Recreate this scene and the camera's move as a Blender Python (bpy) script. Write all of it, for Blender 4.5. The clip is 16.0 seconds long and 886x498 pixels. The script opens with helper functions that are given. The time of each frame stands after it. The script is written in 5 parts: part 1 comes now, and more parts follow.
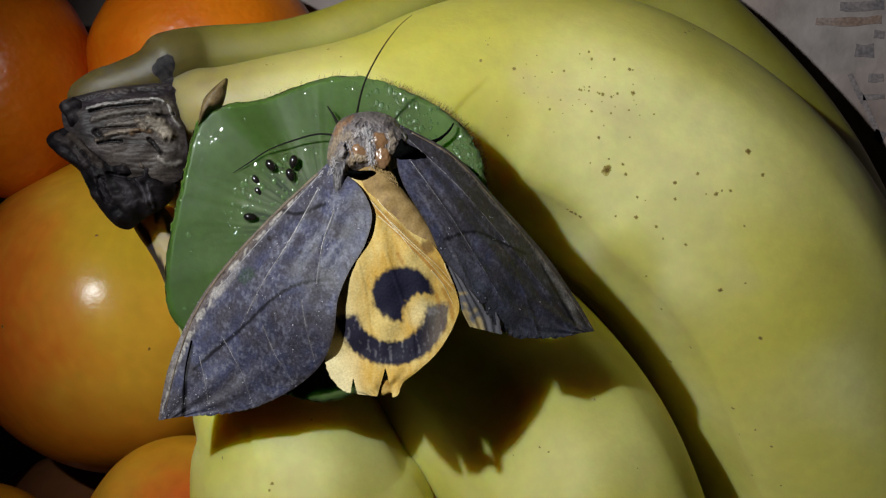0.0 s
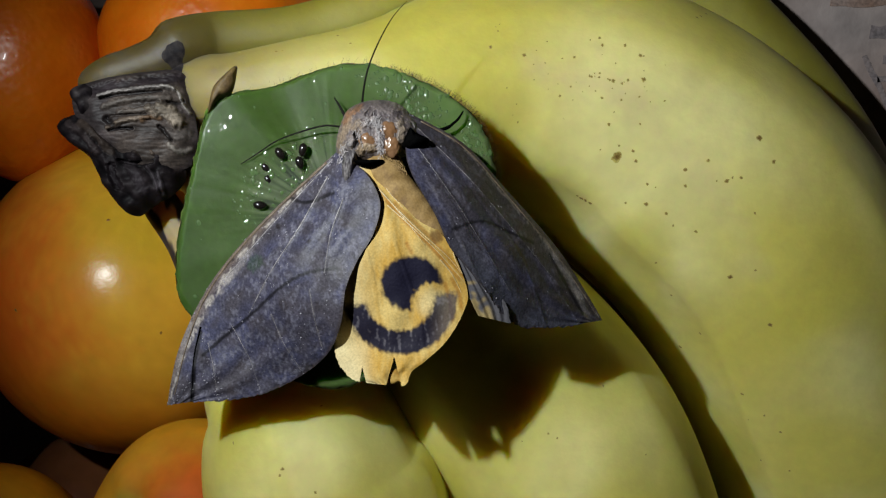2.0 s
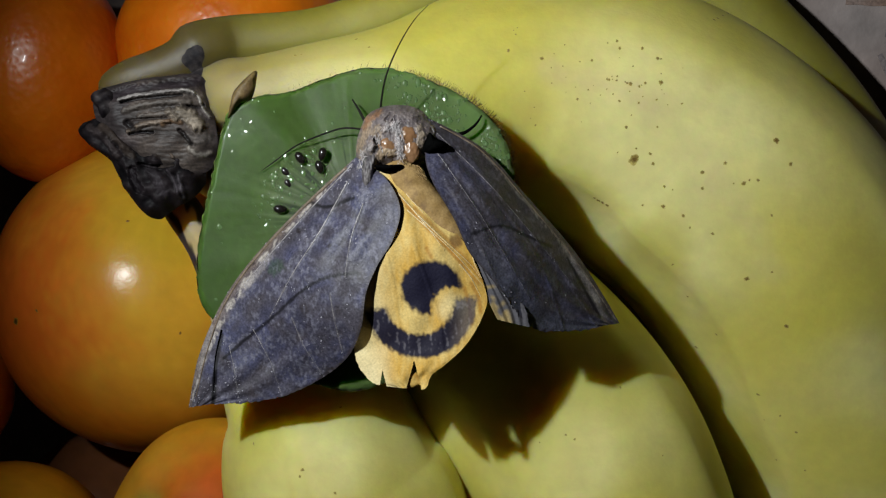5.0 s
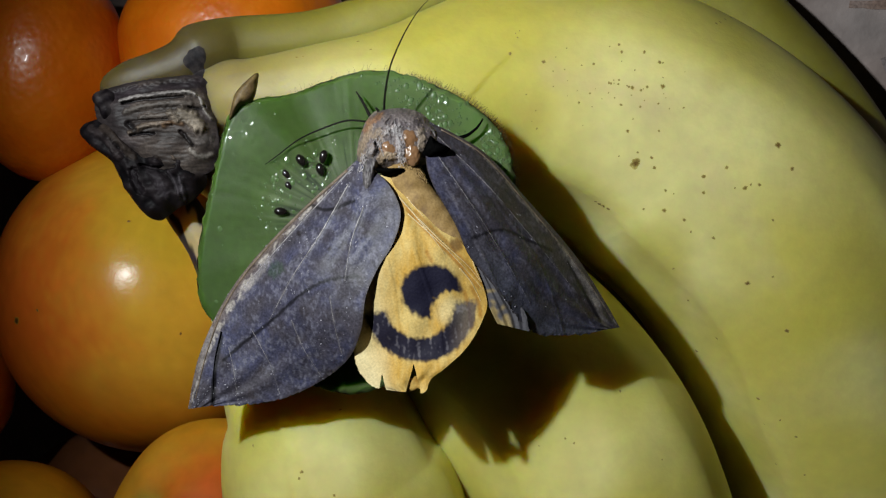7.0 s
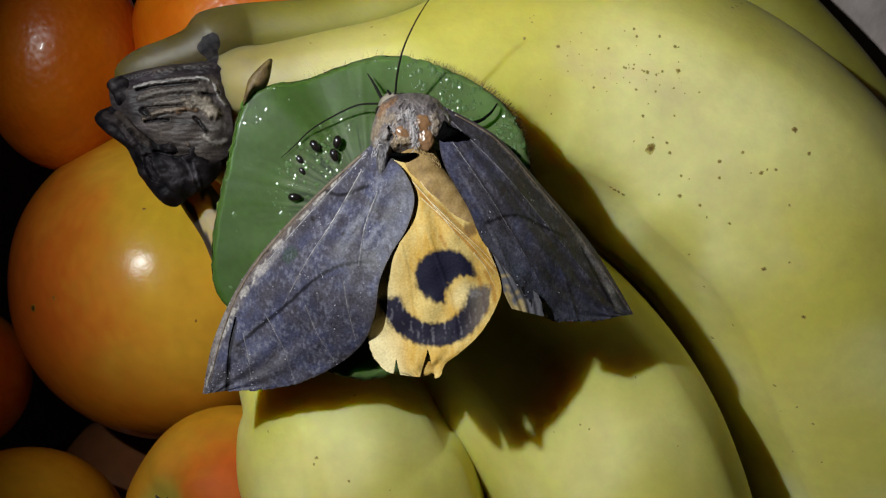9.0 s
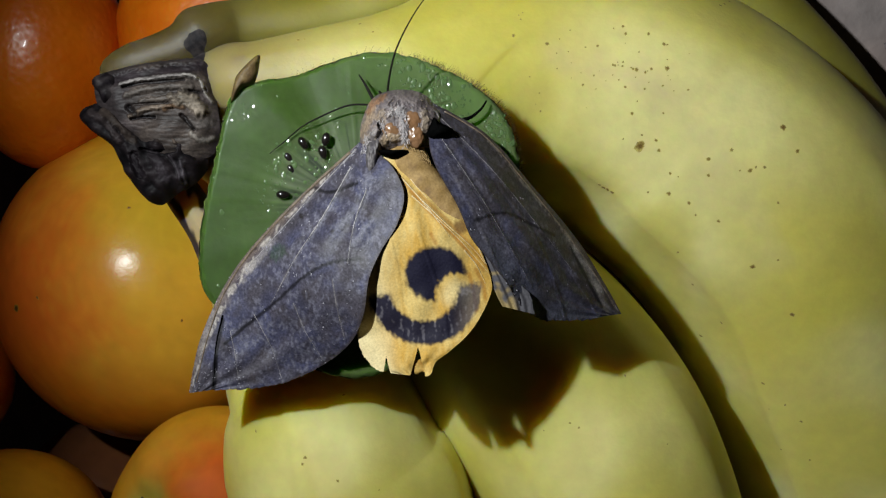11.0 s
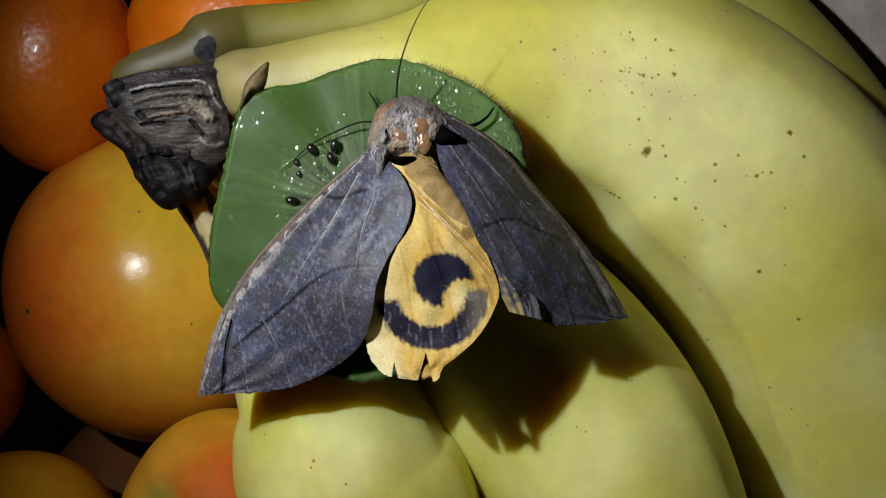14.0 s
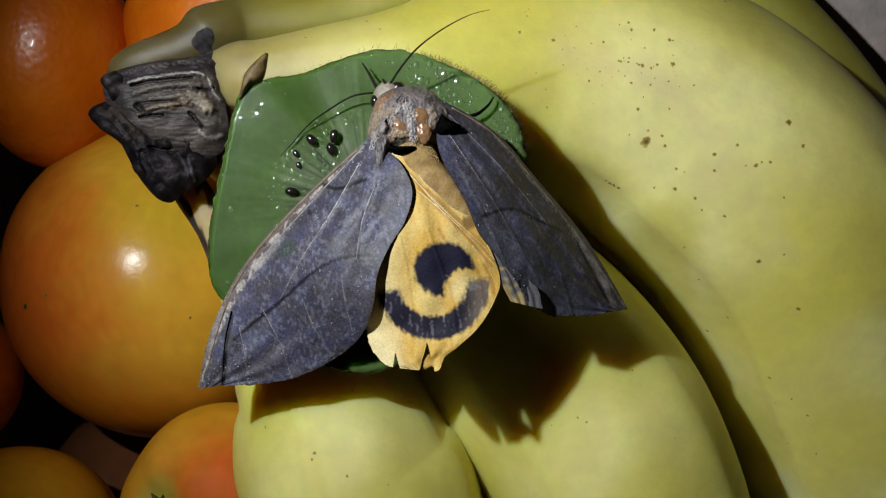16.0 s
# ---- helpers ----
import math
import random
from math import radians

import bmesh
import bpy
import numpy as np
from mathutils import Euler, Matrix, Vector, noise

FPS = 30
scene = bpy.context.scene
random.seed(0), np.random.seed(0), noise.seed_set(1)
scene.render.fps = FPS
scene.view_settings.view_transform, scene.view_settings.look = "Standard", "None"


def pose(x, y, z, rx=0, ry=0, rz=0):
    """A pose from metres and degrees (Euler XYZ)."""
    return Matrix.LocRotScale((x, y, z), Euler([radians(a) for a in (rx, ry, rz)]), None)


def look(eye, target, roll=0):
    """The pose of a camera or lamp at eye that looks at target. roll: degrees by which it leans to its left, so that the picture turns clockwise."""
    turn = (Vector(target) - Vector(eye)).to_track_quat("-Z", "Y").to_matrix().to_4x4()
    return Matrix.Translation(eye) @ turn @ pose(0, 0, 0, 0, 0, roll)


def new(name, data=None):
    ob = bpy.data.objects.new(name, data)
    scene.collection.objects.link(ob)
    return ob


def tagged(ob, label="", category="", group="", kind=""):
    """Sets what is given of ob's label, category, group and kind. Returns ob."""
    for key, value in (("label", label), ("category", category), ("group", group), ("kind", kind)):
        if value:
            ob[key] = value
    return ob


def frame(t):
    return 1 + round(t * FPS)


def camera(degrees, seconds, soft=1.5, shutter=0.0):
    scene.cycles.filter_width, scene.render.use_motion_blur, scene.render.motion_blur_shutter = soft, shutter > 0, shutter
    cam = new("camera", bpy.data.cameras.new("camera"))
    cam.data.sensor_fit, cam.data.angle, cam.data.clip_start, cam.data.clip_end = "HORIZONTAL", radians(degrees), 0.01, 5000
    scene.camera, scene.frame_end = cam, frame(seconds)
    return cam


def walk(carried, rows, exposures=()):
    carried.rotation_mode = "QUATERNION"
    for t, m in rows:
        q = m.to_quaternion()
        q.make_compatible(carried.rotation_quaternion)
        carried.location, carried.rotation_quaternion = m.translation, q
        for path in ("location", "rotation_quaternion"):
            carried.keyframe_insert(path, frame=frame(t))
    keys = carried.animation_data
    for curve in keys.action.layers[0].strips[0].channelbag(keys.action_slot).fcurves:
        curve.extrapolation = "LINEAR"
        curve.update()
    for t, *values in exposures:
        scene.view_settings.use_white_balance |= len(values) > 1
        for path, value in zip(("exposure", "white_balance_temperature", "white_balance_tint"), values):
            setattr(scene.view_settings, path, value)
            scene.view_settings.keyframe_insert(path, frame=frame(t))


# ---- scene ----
from mathutils.bvhtree import BVHTree

# Lengths in the lists below are millimetres in the axes of the heap of fruit:
# across, up and out of it. The heap leans a few degrees on the table.
MM = 0.001
HEAP = pose(0, 0, 0.0899, -8.4, 6.8, 0)
PATH = [
    (0, 0.09, -4.12, 154.01, 2.571, -2.188, -0.330),
    (0.5, 0.39, -3.12, 154.45, 2.061, -1.915, -0.270),
    (1, 1.40, -0.33, 155.00, 0.791, -1.125, 0.007),
    (1.5, 1.12, -0.26, 154.91, 1.065, -1.475, -0.135),
    (2, 0.75, -1.77, 154.33, 1.071, -1.468, -0.216),
    (2.5, 0.75, -0.74, 154.68, 1.143, -1.415, -0.295),
    (3, 1.11, -0.46, 155.35, 0.768, -0.970, -0.252),
    (3.5, 0.68, 0.42, 155.47, 0.381, -0.992, -0.257),
    (6, -0.89, 0.04, 155.41, 0.608, -0.983, -0.229),
    (6.5, -0.15, 3.00, 155.51, -0.144, -0.956, 0.175),
    (7, -0.32, 1.09, 155.35, 0.360, -0.858, 0.098),
    (7.5, 0.02, 0.12, 155.20, 0.499, -0.776, 0.058),
    (8, -0.34, 0.11, 155.44, 0.464, -0.262, -0.088),
    (8.5, -0.15, -0.03, 155.12, -0.053, 0.215, -0.122),
    (9, 0.00, 0.00, 155.00, -0.000, 0.000, 0.000),
    (9.5, 0.07, -0.17, 154.82, -0.015, -0.197, -0.022),
    (12, -1.90, -0.67, 153.63, 0.198, -1.291, -0.125),
    (12.5, -0.89, 1.71, 153.91, -0.783, -0.342, 0.083),
    (13, -1.20, 0.55, 154.56, -0.316, -0.584, 0.004),
    (13.5, -0.95, -0.07, 154.41, -0.094, -0.681, -0.080),
    (14, -1.12, 0.39, 155.15, 0.021, -0.560, -0.051),
    (14.5, -1.02, -0.12, 154.92, 0.062, -0.784, -0.053),
    (15, -1.53, -0.59, 154.78, -0.215, -0.760, -0.254),
    (15.5, -2.09, -1.34, 155.60, 0.258, -0.528, -0.296),
    (16, -2.06, -1.10, 154.92, 0.080, -0.890, -0.365),
]
cam = camera(44.0, 16.0, soft=1.25)
walk(cam, [(t, HEAP @ pose(x * MM, y * MM, z * MM, rx, ry, rz)) for t, x, y, z, rx, ry, rz in PATH],
     exposures=[(0, -0.21), (6, -0.19), (9, -0.12), (12, -0.10), (16, -0.05)])

# ---- light: a dark room and one torch held up beside the camera ----
world = bpy.data.worlds.new("night")
scene.world = world
world.use_nodes = True
world.node_tree.nodes["Background"].inputs[0].default_value = (0.7, 0.65, 0.6, 1)
world.node_tree.nodes["Background"].inputs[1].default_value = 0.004
torch_data = bpy.data.lights.new("torch", "SPOT")
torch_data.energy = 2.3
torch_data.color = (0.93, 0.985, 1.0)
torch_data.shadow_soft_size = 0.0028
torch_data.spot_size = radians(63)
torch_data.spot_blend = 1.0
torch = new("torch", torch_data)
torch.matrix_world = HEAP @ look((-0.095, 0.067, 0.160), (0.014, 0.017, -0.010))


# ---- materials ----
def material(name, colour, rough=0.5, vary=0.25, scale=300.0, bump=0.0, bump_scale=800.0, glow=0.0, radius=(1, 0.4, 0.1),
             sub=0.0, coat=0.0, specular=0.5, painted=False, tint=None, fine=0.0):
    """A rough or wet surface with colour variation at two scales and fine relief. painted: takes its pigment from the mesh."""
    m = bpy.data.materials.new(name)
    m.use_nodes = True
    n, link = m.node_tree.nodes, m.node_tree.links.new
    b = n["Principled BSDF"]
    where = n.new("ShaderNodeTexCoord")
    big, small = n.new("ShaderNodeTexNoise"), n.new("ShaderNodeTexNoise")
    big.inputs["Scale"].default_value, big.inputs["Detail"].default_value = scale, 5
    small.inputs["Scale"].default_value, small.inputs["Detail"].default_value = scale * 7, 3
    link(where.outputs["Object"], big.inputs["Vector"])
    link(where.outputs["Object"], small.inputs["Vector"])
    mix = n.new("ShaderNodeMix")
    mix.data_type, mix.blend_type = "RGBA", "MIX"
    ramp = n.new("ShaderNodeMapRange")
    ramp.inputs["From Min"].default_value, ramp.inputs["From Max"].default_value = 0.35, 0.68
    link(big.outputs["Fac"], ramp.inputs["Value"])
    link(ramp.outputs["Result"], mix.inputs["Factor"])
    dark = tint or tuple(c * (1 - vary) for c in colour)
    if painted:
        pig = n.new("ShaderNodeVertexColor")
        pig.layer_name = "pigment"
        shade = n.new("ShaderNodeMix")
        shade.data_type, shade.blend_type = "RGBA", "MULTIPLY"
        shade.inputs["Factor"].default_value = 1
        link(pig.outputs["Color"], shade.inputs["A"])
        shade.inputs["B"].default_value = (*[1 - vary] * 3, 1)
        link(shade.outputs["Result"], mix.inputs["A"])
        link(pig.outputs["Color"], mix.inputs["B"])
    else:
        mix.inputs["A"].default_value = (*colour, 1)
        mix.inputs["B"].default_value = (*dark, 1)
    speckle = n.new("ShaderNodeMix")
    speckle.data_type, speckle.blend_type = "RGBA", "MULTIPLY"
    speckle.inputs["Factor"].default_value = 1
    dots = n.new("ShaderNodeMapRange")
    dots.inputs["From Min"].default_value, dots.inputs["From Max"].default_value = 0.3, 0.7
    dots.inputs["To Min"].default_value, dots.inputs["To Max"].default_value = 1 - fine, 1 + fine * 0.5
    link(small.outputs["Fac"], dots.inputs["Value"])
    link(mix.outputs["Result"], speckle.inputs["A"])
    link(dots.outputs["Result"], speckle.inputs["B"])
    link(speckle.outputs["Result"], b.inputs["Base Color"])
    b.inputs["Roughness"].default_value = rough
    b.inputs["Specular IOR Level"].default_value = specular
    b.inputs["Coat Weight"].default_value = coat
    b.inputs["Coat Roughness"].default_value = 0.12
    if sub:
        b.inputs["Subsurface Weight"].default_value = sub
        b.inputs["Subsurface Radius"].default_value = radius
        b.inputs["Subsurface Scale"].default_value = glow
    if bump:
        grain = n.new("ShaderNodeTexNoise")
        grain.inputs["Scale"].default_value, grain.inputs["Detail"].default_value = bump_scale, 4
        link(where.outputs["Object"], grain.inputs["Vector"])
        lift = n.new("ShaderNodeBump")
        lift.inputs["Strength"].default_value, lift.inputs["Distance"].default_value = 1.0, bump
        link(grain.outputs["Fac"], lift.inputs["Height"])
        link(lift.outputs["Normal"], b.inputs["Normal"])
    return m


PEEL = material("banana_peel", (0.7, 0.6, 0.15), 0.54, 0.1, 60, 0.00006, 900, 0.010, (1, 0.62, 0.05), 0.75, painted=True, fine=0.05)
SPECK = material("peel_speck", (0.3, 0.2, 0.05), 0.55, 0.1, 900, fine=0.25, painted=True, specular=0.25)
CHAR = material("charred_stalk", (0.03, 0.02, 0.02), 0.62, 0.35, 500, 0.00006, 1300, painted=True, fine=0.3, specular=0.14)
STALK = material("dried_stalk", (0.2, 0.15, 0.1), 0.56, 0.35, 500, 0.00006, 1300, painted=True, fine=0.3, specular=0.28)
FLESH = material("kiwi_flesh", (0.12, 0.3, 0.05), 0.4, 0.1, 150, 0.00003, 900, 0.0045, (0.55, 1, 0.3), 1.0, painted=True, fine=0.06, specular=0.12)
KIWI_SKIN = material("kiwi_skin", (0.16, 0.10, 0.04), 0.8, 0.4, 500, 0.0002, 1500)
HAIR = material("kiwi_hair", (0.25, 0.17, 0.08), 0.6, 0.3, 900)
SEED = material("kiwi_seed", (0.012, 0.009, 0.008), 0.25, 0.4, 900, coat=0.6)
JUICE = material("juice_drop", (0.10, 0.17, 0.06), 0.1, 0.2, 500, specular=1.0)
APPLE = material("apple_skin", (0.6, 0.3, 0.02), 0.25, 0.1, 40, 0.0001, 260, 0.004, (1, 0.35, 0.06), 0.4, painted=True, fine=0.06, specular=0.22)
DULL_APPLE = material("dull_apple_skin", (0.6, 0.3, 0.02), 0.62, 0.2, 40, 0.00005, 500, 0.004, (1, 0.35, 0.06), 0.4, painted=True, fine=0.1, specular=0.15)
BLEMISH = material("apple_blemish", (0.09, 0.045, 0.015), 0.4, 0.1, 900, painted=True, specular=0.3)
RIND = material("mandarin_rind", (0.65, 0.2, 0.01), 0.36, 0.12, 60, 0.0, 900, 0.003, (1, 0.3, 0.05), 0.35, painted=True, fine=0.06, coat=0.1)


def pitted(m, scale, depth):
    """Dimples like those of citrus rind."""
    n, link = m.node_tree.nodes, m.node_tree.links.new
    where, cells, lift = n.new("ShaderNodeTexCoord"), n.new("ShaderNodeTexVoronoi"), n.new("ShaderNodeBump")
    cells.feature = "SMOOTH_F1"
    cells.inputs["Scale"].default_value = scale
    lift.inputs["Distance"].default_value = depth
    link(where.outputs["Object"], cells.inputs["Vector"])
    link(cells.outputs["Distance"], lift.inputs["Height"])
    link(lift.outputs["Normal"], n["Principled BSDF"].inputs["Normal"])
    link(lift.outputs["Normal"], n["Principled BSDF"].inputs["Coat Normal"])


def wet(m, scale, depth, patch):
    """A film of juice with a fine uneven surface, thick in some patches and missing in others."""
    n, link = m.node_tree.nodes, m.node_tree.links.new
    b, where = n["Principled BSDF"], n.new("ShaderNodeTexCoord")
    ripple, lift = n.new("ShaderNodeTexNoise"), n.new("ShaderNodeBump")
    ripple.inputs["Scale"].default_value, ripple.inputs["Detail"].default_value = scale, 1
    lift.inputs["Distance"].default_value = depth
    cover, cut = n.new("ShaderNodeTexNoise"), n.new("ShaderNodeMapRange")
    cover.inputs["Scale"].default_value = patch
    cut.inputs["From Min"].default_value, cut.inputs["From Max"].default_value = 0.58, 0.68
    for tex in (ripple, cover):
        link(where.outputs["Object"], tex.inputs["Vector"])
    link(ripple.outputs["Fac"], lift.inputs["Height"])
    link(lift.outputs["Normal"], b.inputs["Coat Normal"])
    link(cover.outputs["Fac"], cut.inputs["Value"])
    link(cut.outputs["Result"], b.inputs["Coat Weight"])
    b.inputs["Coat Roughness"].default_value = 0.07


wet(FLESH, 1300, 0.00013, 260)
pitted(RIND, 900, 0.0001)
CALYX = material("dried_calyx", (0.05, 0.045, 0.025), 0.8, 0.5, 900, 0.0002, 1500)
WING = material("wing_scales", (0.15, 0.13, 0.14), 0.5, 0.2, 500, 0.00006, 2600, painted=True, fine=0.45, specular=0.3)
HIND = material("hindwing_scales", (0.7, 0.4, 0.08), 0.65, 0.12, 500, 0.00006, 2600, painted=True, fine=0.18, specular=0.15)
FUR = material("body_fur", (0.3, 0.24, 0.17), 0.55, 0.3, 600, 0.00015, 1800, painted=True, fine=0.3)
BALD = material("bald_cuticle", (0.25, 0.125, 0.055), 0.3, 0.5, 420, 0.00012, 900, coat=0.7, tint=(0.22, 0.12, 0.06))
SHEEN = material("pale_glint", (0.40, 0.38, 0.44), 0.35, 0.5, 900, fine=0.3, specular=0.6)
FLUFF = material("white_fluff", (0.62, 0.57, 0.57), 0.3, 0.4, 900, fine=0.3, specular=0.7)
WISP = material("fur_wisps", (0.17, 0.14, 0.14), 0.55, 0.55, 400, fine=0.4)
BUFF = material("buff_wisps", (0.44, 0.28, 0.10), 0.6, 0.4, 400, fine=0.4)
TAN = material("tan_wisps", (0.40, 0.29, 0.19), 0.55, 0.4, 400, fine=0.4)
DARK = material("matt_black", (0.003, 0.003, 0.003), 0.95, 0.4, 900, 0.0002, 2000, specular=0.0)
EYE = material("moth_eye", (0.02, 0.014, 0.01), 0.15, 0.3, 900, coat=0.8)
COSTA = material("wing_rib", (0.26, 0.19, 0.13), 0.36, 0.55, 700, 0.00006, 2000, fine=0.4)
FOLD = material("hindwing_crease", (0.76, 0.56, 0.26), 0.4, 0.4, 600, fine=0.3)
VEIN = material("wing_vein", (0.50, 0.46, 0.46), 0.35, 0.75, 900, fine=0.5, specular=0.6)
HORN = material("antenna_horn", (0.014, 0.012, 0.010), 0.7, 0.4, 1500, specular=0.12)
INK = material("worn_ink", (0.17, 0.145, 0.15), 0.6, 0.5, 200, fine=0.4, tint=(0.27, 0.22, 0.21))
RED = material("worn_brown_print", (0.24, 0.15, 0.11), 0.6, 0.5, 200, fine=0.4, tint=(0.3, 0.22, 0.19))
BOARD = material("table_board", (0.36, 0.31, 0.295), 0.6, 0.4, 18, 0.0003, 300, fine=0.25, tint=(0.27, 0.19, 0.16))

# ---- helpers of this scene ----
BASE = {}


def thing(name, base, label, category, group="", kind=""):
    """An Empty at base, in the heap's millimetres, that carries the parts of one thing."""
    ob = new(name)
    ob.empty_display_size = 0.01
    ob.matrix_world = HEAP @ Matrix.Translation(Vector(base) * MM)
    BASE[ob.name] = Vector(base)
    return tagged(ob, label, category, group, kind)


def part(name, shape, mat, parent, label="", pivot=None, kind=""):
    """One mesh under a thing or part. shape: corners in the heap's millimetres, faces, and perhaps a pigment for each corner."""
    verts, faces, *pigment = shape
    base = Vector(pivot) if pivot is not None else BASE[parent.name]
    verts = (np.asarray(verts, float) - np.array(base)) * MM
    me = bpy.data.meshes.new(name)
    me.from_pydata([tuple(v) for v in verts], [], [tuple(int(i) for i in f) for f in faces])
    me.polygons.foreach_set("use_smooth", [True] * len(me.polygons))
    if pigment:
        at = me.color_attributes.new("pigment", "FLOAT_COLOR", "POINT")
        c = np.ones((len(verts), 4))
        c[:, :3] = pigment[0]
        at.data.foreach_set("color", c.ravel())
    me.materials.append(mat)
    me.update()
    ob = new(name, me)
    ob.parent = parent
    ob.matrix_basis = Matrix.Translation((base - BASE[parent.name]) * MM)
    BASE[ob.name] = base
    return tagged(ob, label, kind=kind)


def curve(points, count, closed=False):
    """A smooth line of count places through the points, evenly spread along it."""
    p = np.array(points, float)
    n = len(p)
    out = []
    for i in range(n if closed else n - 1):
        if closed:
            a, b, c, d = p[(i - 1) % n], p[i], p[(i + 1) % n], p[(i + 2) % n]
        else:
            a, b, c, d = p[max(i - 1, 0)], p[i], p[i + 1], p[min(i + 2, n - 1)]
        for t in np.linspace(0, 1, 24, endpoint=False):
            out.append(0.5 * (2 * b + (c - a) * t + (2 * a - 5 * b + 4 * c - d) * t * t + (3 * b - a - 3 * c + d) * t ** 3))
    out.append(p[0] if closed else p[-1])
    out = np.array(out)
    way = np.concatenate([[0], np.cumsum(np.linalg.norm(np.diff(out[:, :2], axis=0), axis=1))])
    at = np.linspace(0, way[-1], count + 1)[:-1] if closed else np.linspace(0, way[-1], count)
    return np.stack([np.interp(at, way, out[:, k]) for k in range(p.shape[1])], 1)


def wobble(p, size):
    return noise.noise(Vector(p) * (1.0 / size))


def lerp(a, b, f):
    f = min(max(f, 0.0), 1.0)
    return np.array(a) * (1 - f) + np.array(b) * f


def smooth(lo, hi, v):
    f = min(max((v - lo) / (hi - lo), 0.0), 1.0)
    return f * f * (3 - 2 * f)


def sweep(points, rings, segs, section=None, paint=None, front=(0, 0, 1)):
    """A closed tube along points (x, y, z, radius). section(s, angle) scales the radius; angle 0 faces out of the heap."""
    line = curve(points, rings)
    tangents = np.gradient(line[:, :3], axis=0)
    verts, paints, faces = [], [], []
    for i in range(rings):
        t = Vector(tangents[i]).normalized()
        w = Vector(front)
        a = (w - w.dot(t) * t).normalized()
        b = t.cross(a)
        s = i / (rings - 1)
        for j in range(segs):
            th = 2 * math.pi * j / segs
            r = line[i, 3] * (section(s, th) if section else 1)
            p = Vector(line[i, :3]) + (a * math.cos(th) + b * math.sin(th)) * r
            verts.append(tuple(p))
            if paint:
                paints.append(paint(s, th, p))
    for i in range(rings - 1):
        for j in range(segs):
            k = (j + 1) % segs
            faces.append((i * segs + j, i * segs + k, (i + 1) * segs + k, (i + 1) * segs + j))
    faces.append(tuple(range(segs - 1, -1, -1)))
    faces.append(tuple(range((rings - 1) * segs, rings * segs)))
    return (verts, faces, np.array(paints)) if paint else (verts, faces)


def ball(centre, radii, rings=24, segs=36, bend=None, paint=None, turn=None):
    """A closed round body. bend(direction) scales the radius; turn: a matrix for its axes."""
    verts, faces, paints = [], [], []
    c = Vector(centre)
    for i in range(rings + 1):
        f = math.pi * i / rings
        for j in range(segs):
            th = 2 * math.pi * j / segs
            d = Vector((math.sin(f) * math.cos(th), math.sin(f) * math.sin(th), math.cos(f)))
            r = bend(d) if bend else 1
            q = Vector((d.x * radii[0], d.y * radii[1], d.z * radii[2])) * r
            p = c + (turn @ q if turn else q)
            verts.append(tuple(p))
            if paint:
                paints.append(paint(d, p))
    for i in range(rings):
        for j in range(segs):
            k = (j + 1) % segs
            faces.append((i * segs + j, (i + 1) * segs + j, (i + 1) * segs + k, i * segs + k))
    return (verts, faces, np.array(paints)) if paint else (verts, faces)


def lump(outline, front, depth, rough, grain, paint, rings=26, count=110, stretch=(1, 1, 1), flat=0.5):
    """A rugged piece with the given outline, a domed front at height front and a back that lies depth below."""
    rim = curve([(x, y) for x, y, *_ in outline], count, True)
    mid = rim.mean(axis=0)
    verts, faces, paints = [], [], []
    for i in range(rings + 1):
        f = i / rings
        back = f > 0.75
        q = f / 0.75 if not back else 1 - (f - 0.75) / 0.25 * 0.7
        for j in range(count):
            x, y = mid + (rim[j] - mid) * q
            z = front - depth * (flat * q ** 4 if not back else flat + (1 - flat) * (f - 0.75) / 0.25)
            p = Vector((x / stretch[0], y / stretch[1], z / stretch[2]))
            d = noise.multi_fractal(p * (1 / grain), 0.9, 2.1, 4) - 1
            edge = wobble((x * 1.3, y * 1.3, z), 2.0) * rough * 0.5 * q
            verts.append((x + edge, y + edge * 0.7, z + d * rough))
            paints.append(paint(x, y, z, d))
    for i in range(rings):
        for j in range(count):
            k = (j + 1) % count
            faces.append((i * count + j, i * count + k, (i + 1) * count + k, (i + 1) * count + j))
    faces.append(tuple(range((rings + 1) * count - 1, rings * count - 1, -1)))
    return verts, faces, np.array(paints)


def relief(outline, face, rings=60, count=200, skirt=4.0, closed=0.6):
    """A raised piece with the given outline. face(x, y, q) gives the height and colour at a place; q is 0 in the middle and 1 at the rim."""
    rim = curve(outline, count, True)
    mid = rim.mean(axis=0)
    verts, faces, paints = [], [], []
    for i in range(rings + 1):
        q = (i / rings) ** 0.85
        for j in range(count):
            x, y = mid + (rim[j] - mid) * q
            z, c = face(x, y, q)
            verts.append((x, y, z))
            paints.append(c)
    for k in (0.4, 1.0):
        for j in range(count):
            x, y, z = verts[rings * count + j]
            x, y = mid + (np.array((x, y)) - mid) * (1 - (1 - closed) * k * k)
            verts.append((x, y, z - skirt * k))
            paints.append(paints[rings * count + j])
    for i in range(rings + 2):
        for j in range(count):
            k = (j + 1) % count
            faces.append((i * count + j, (i + 1) * count + j, (i + 1) * count + k, i * count + k))
    faces.append(tuple(range((rings + 3) * count - 1, (rings + 2) * count - 1, -1)))
    return verts, faces, np.array(paints)


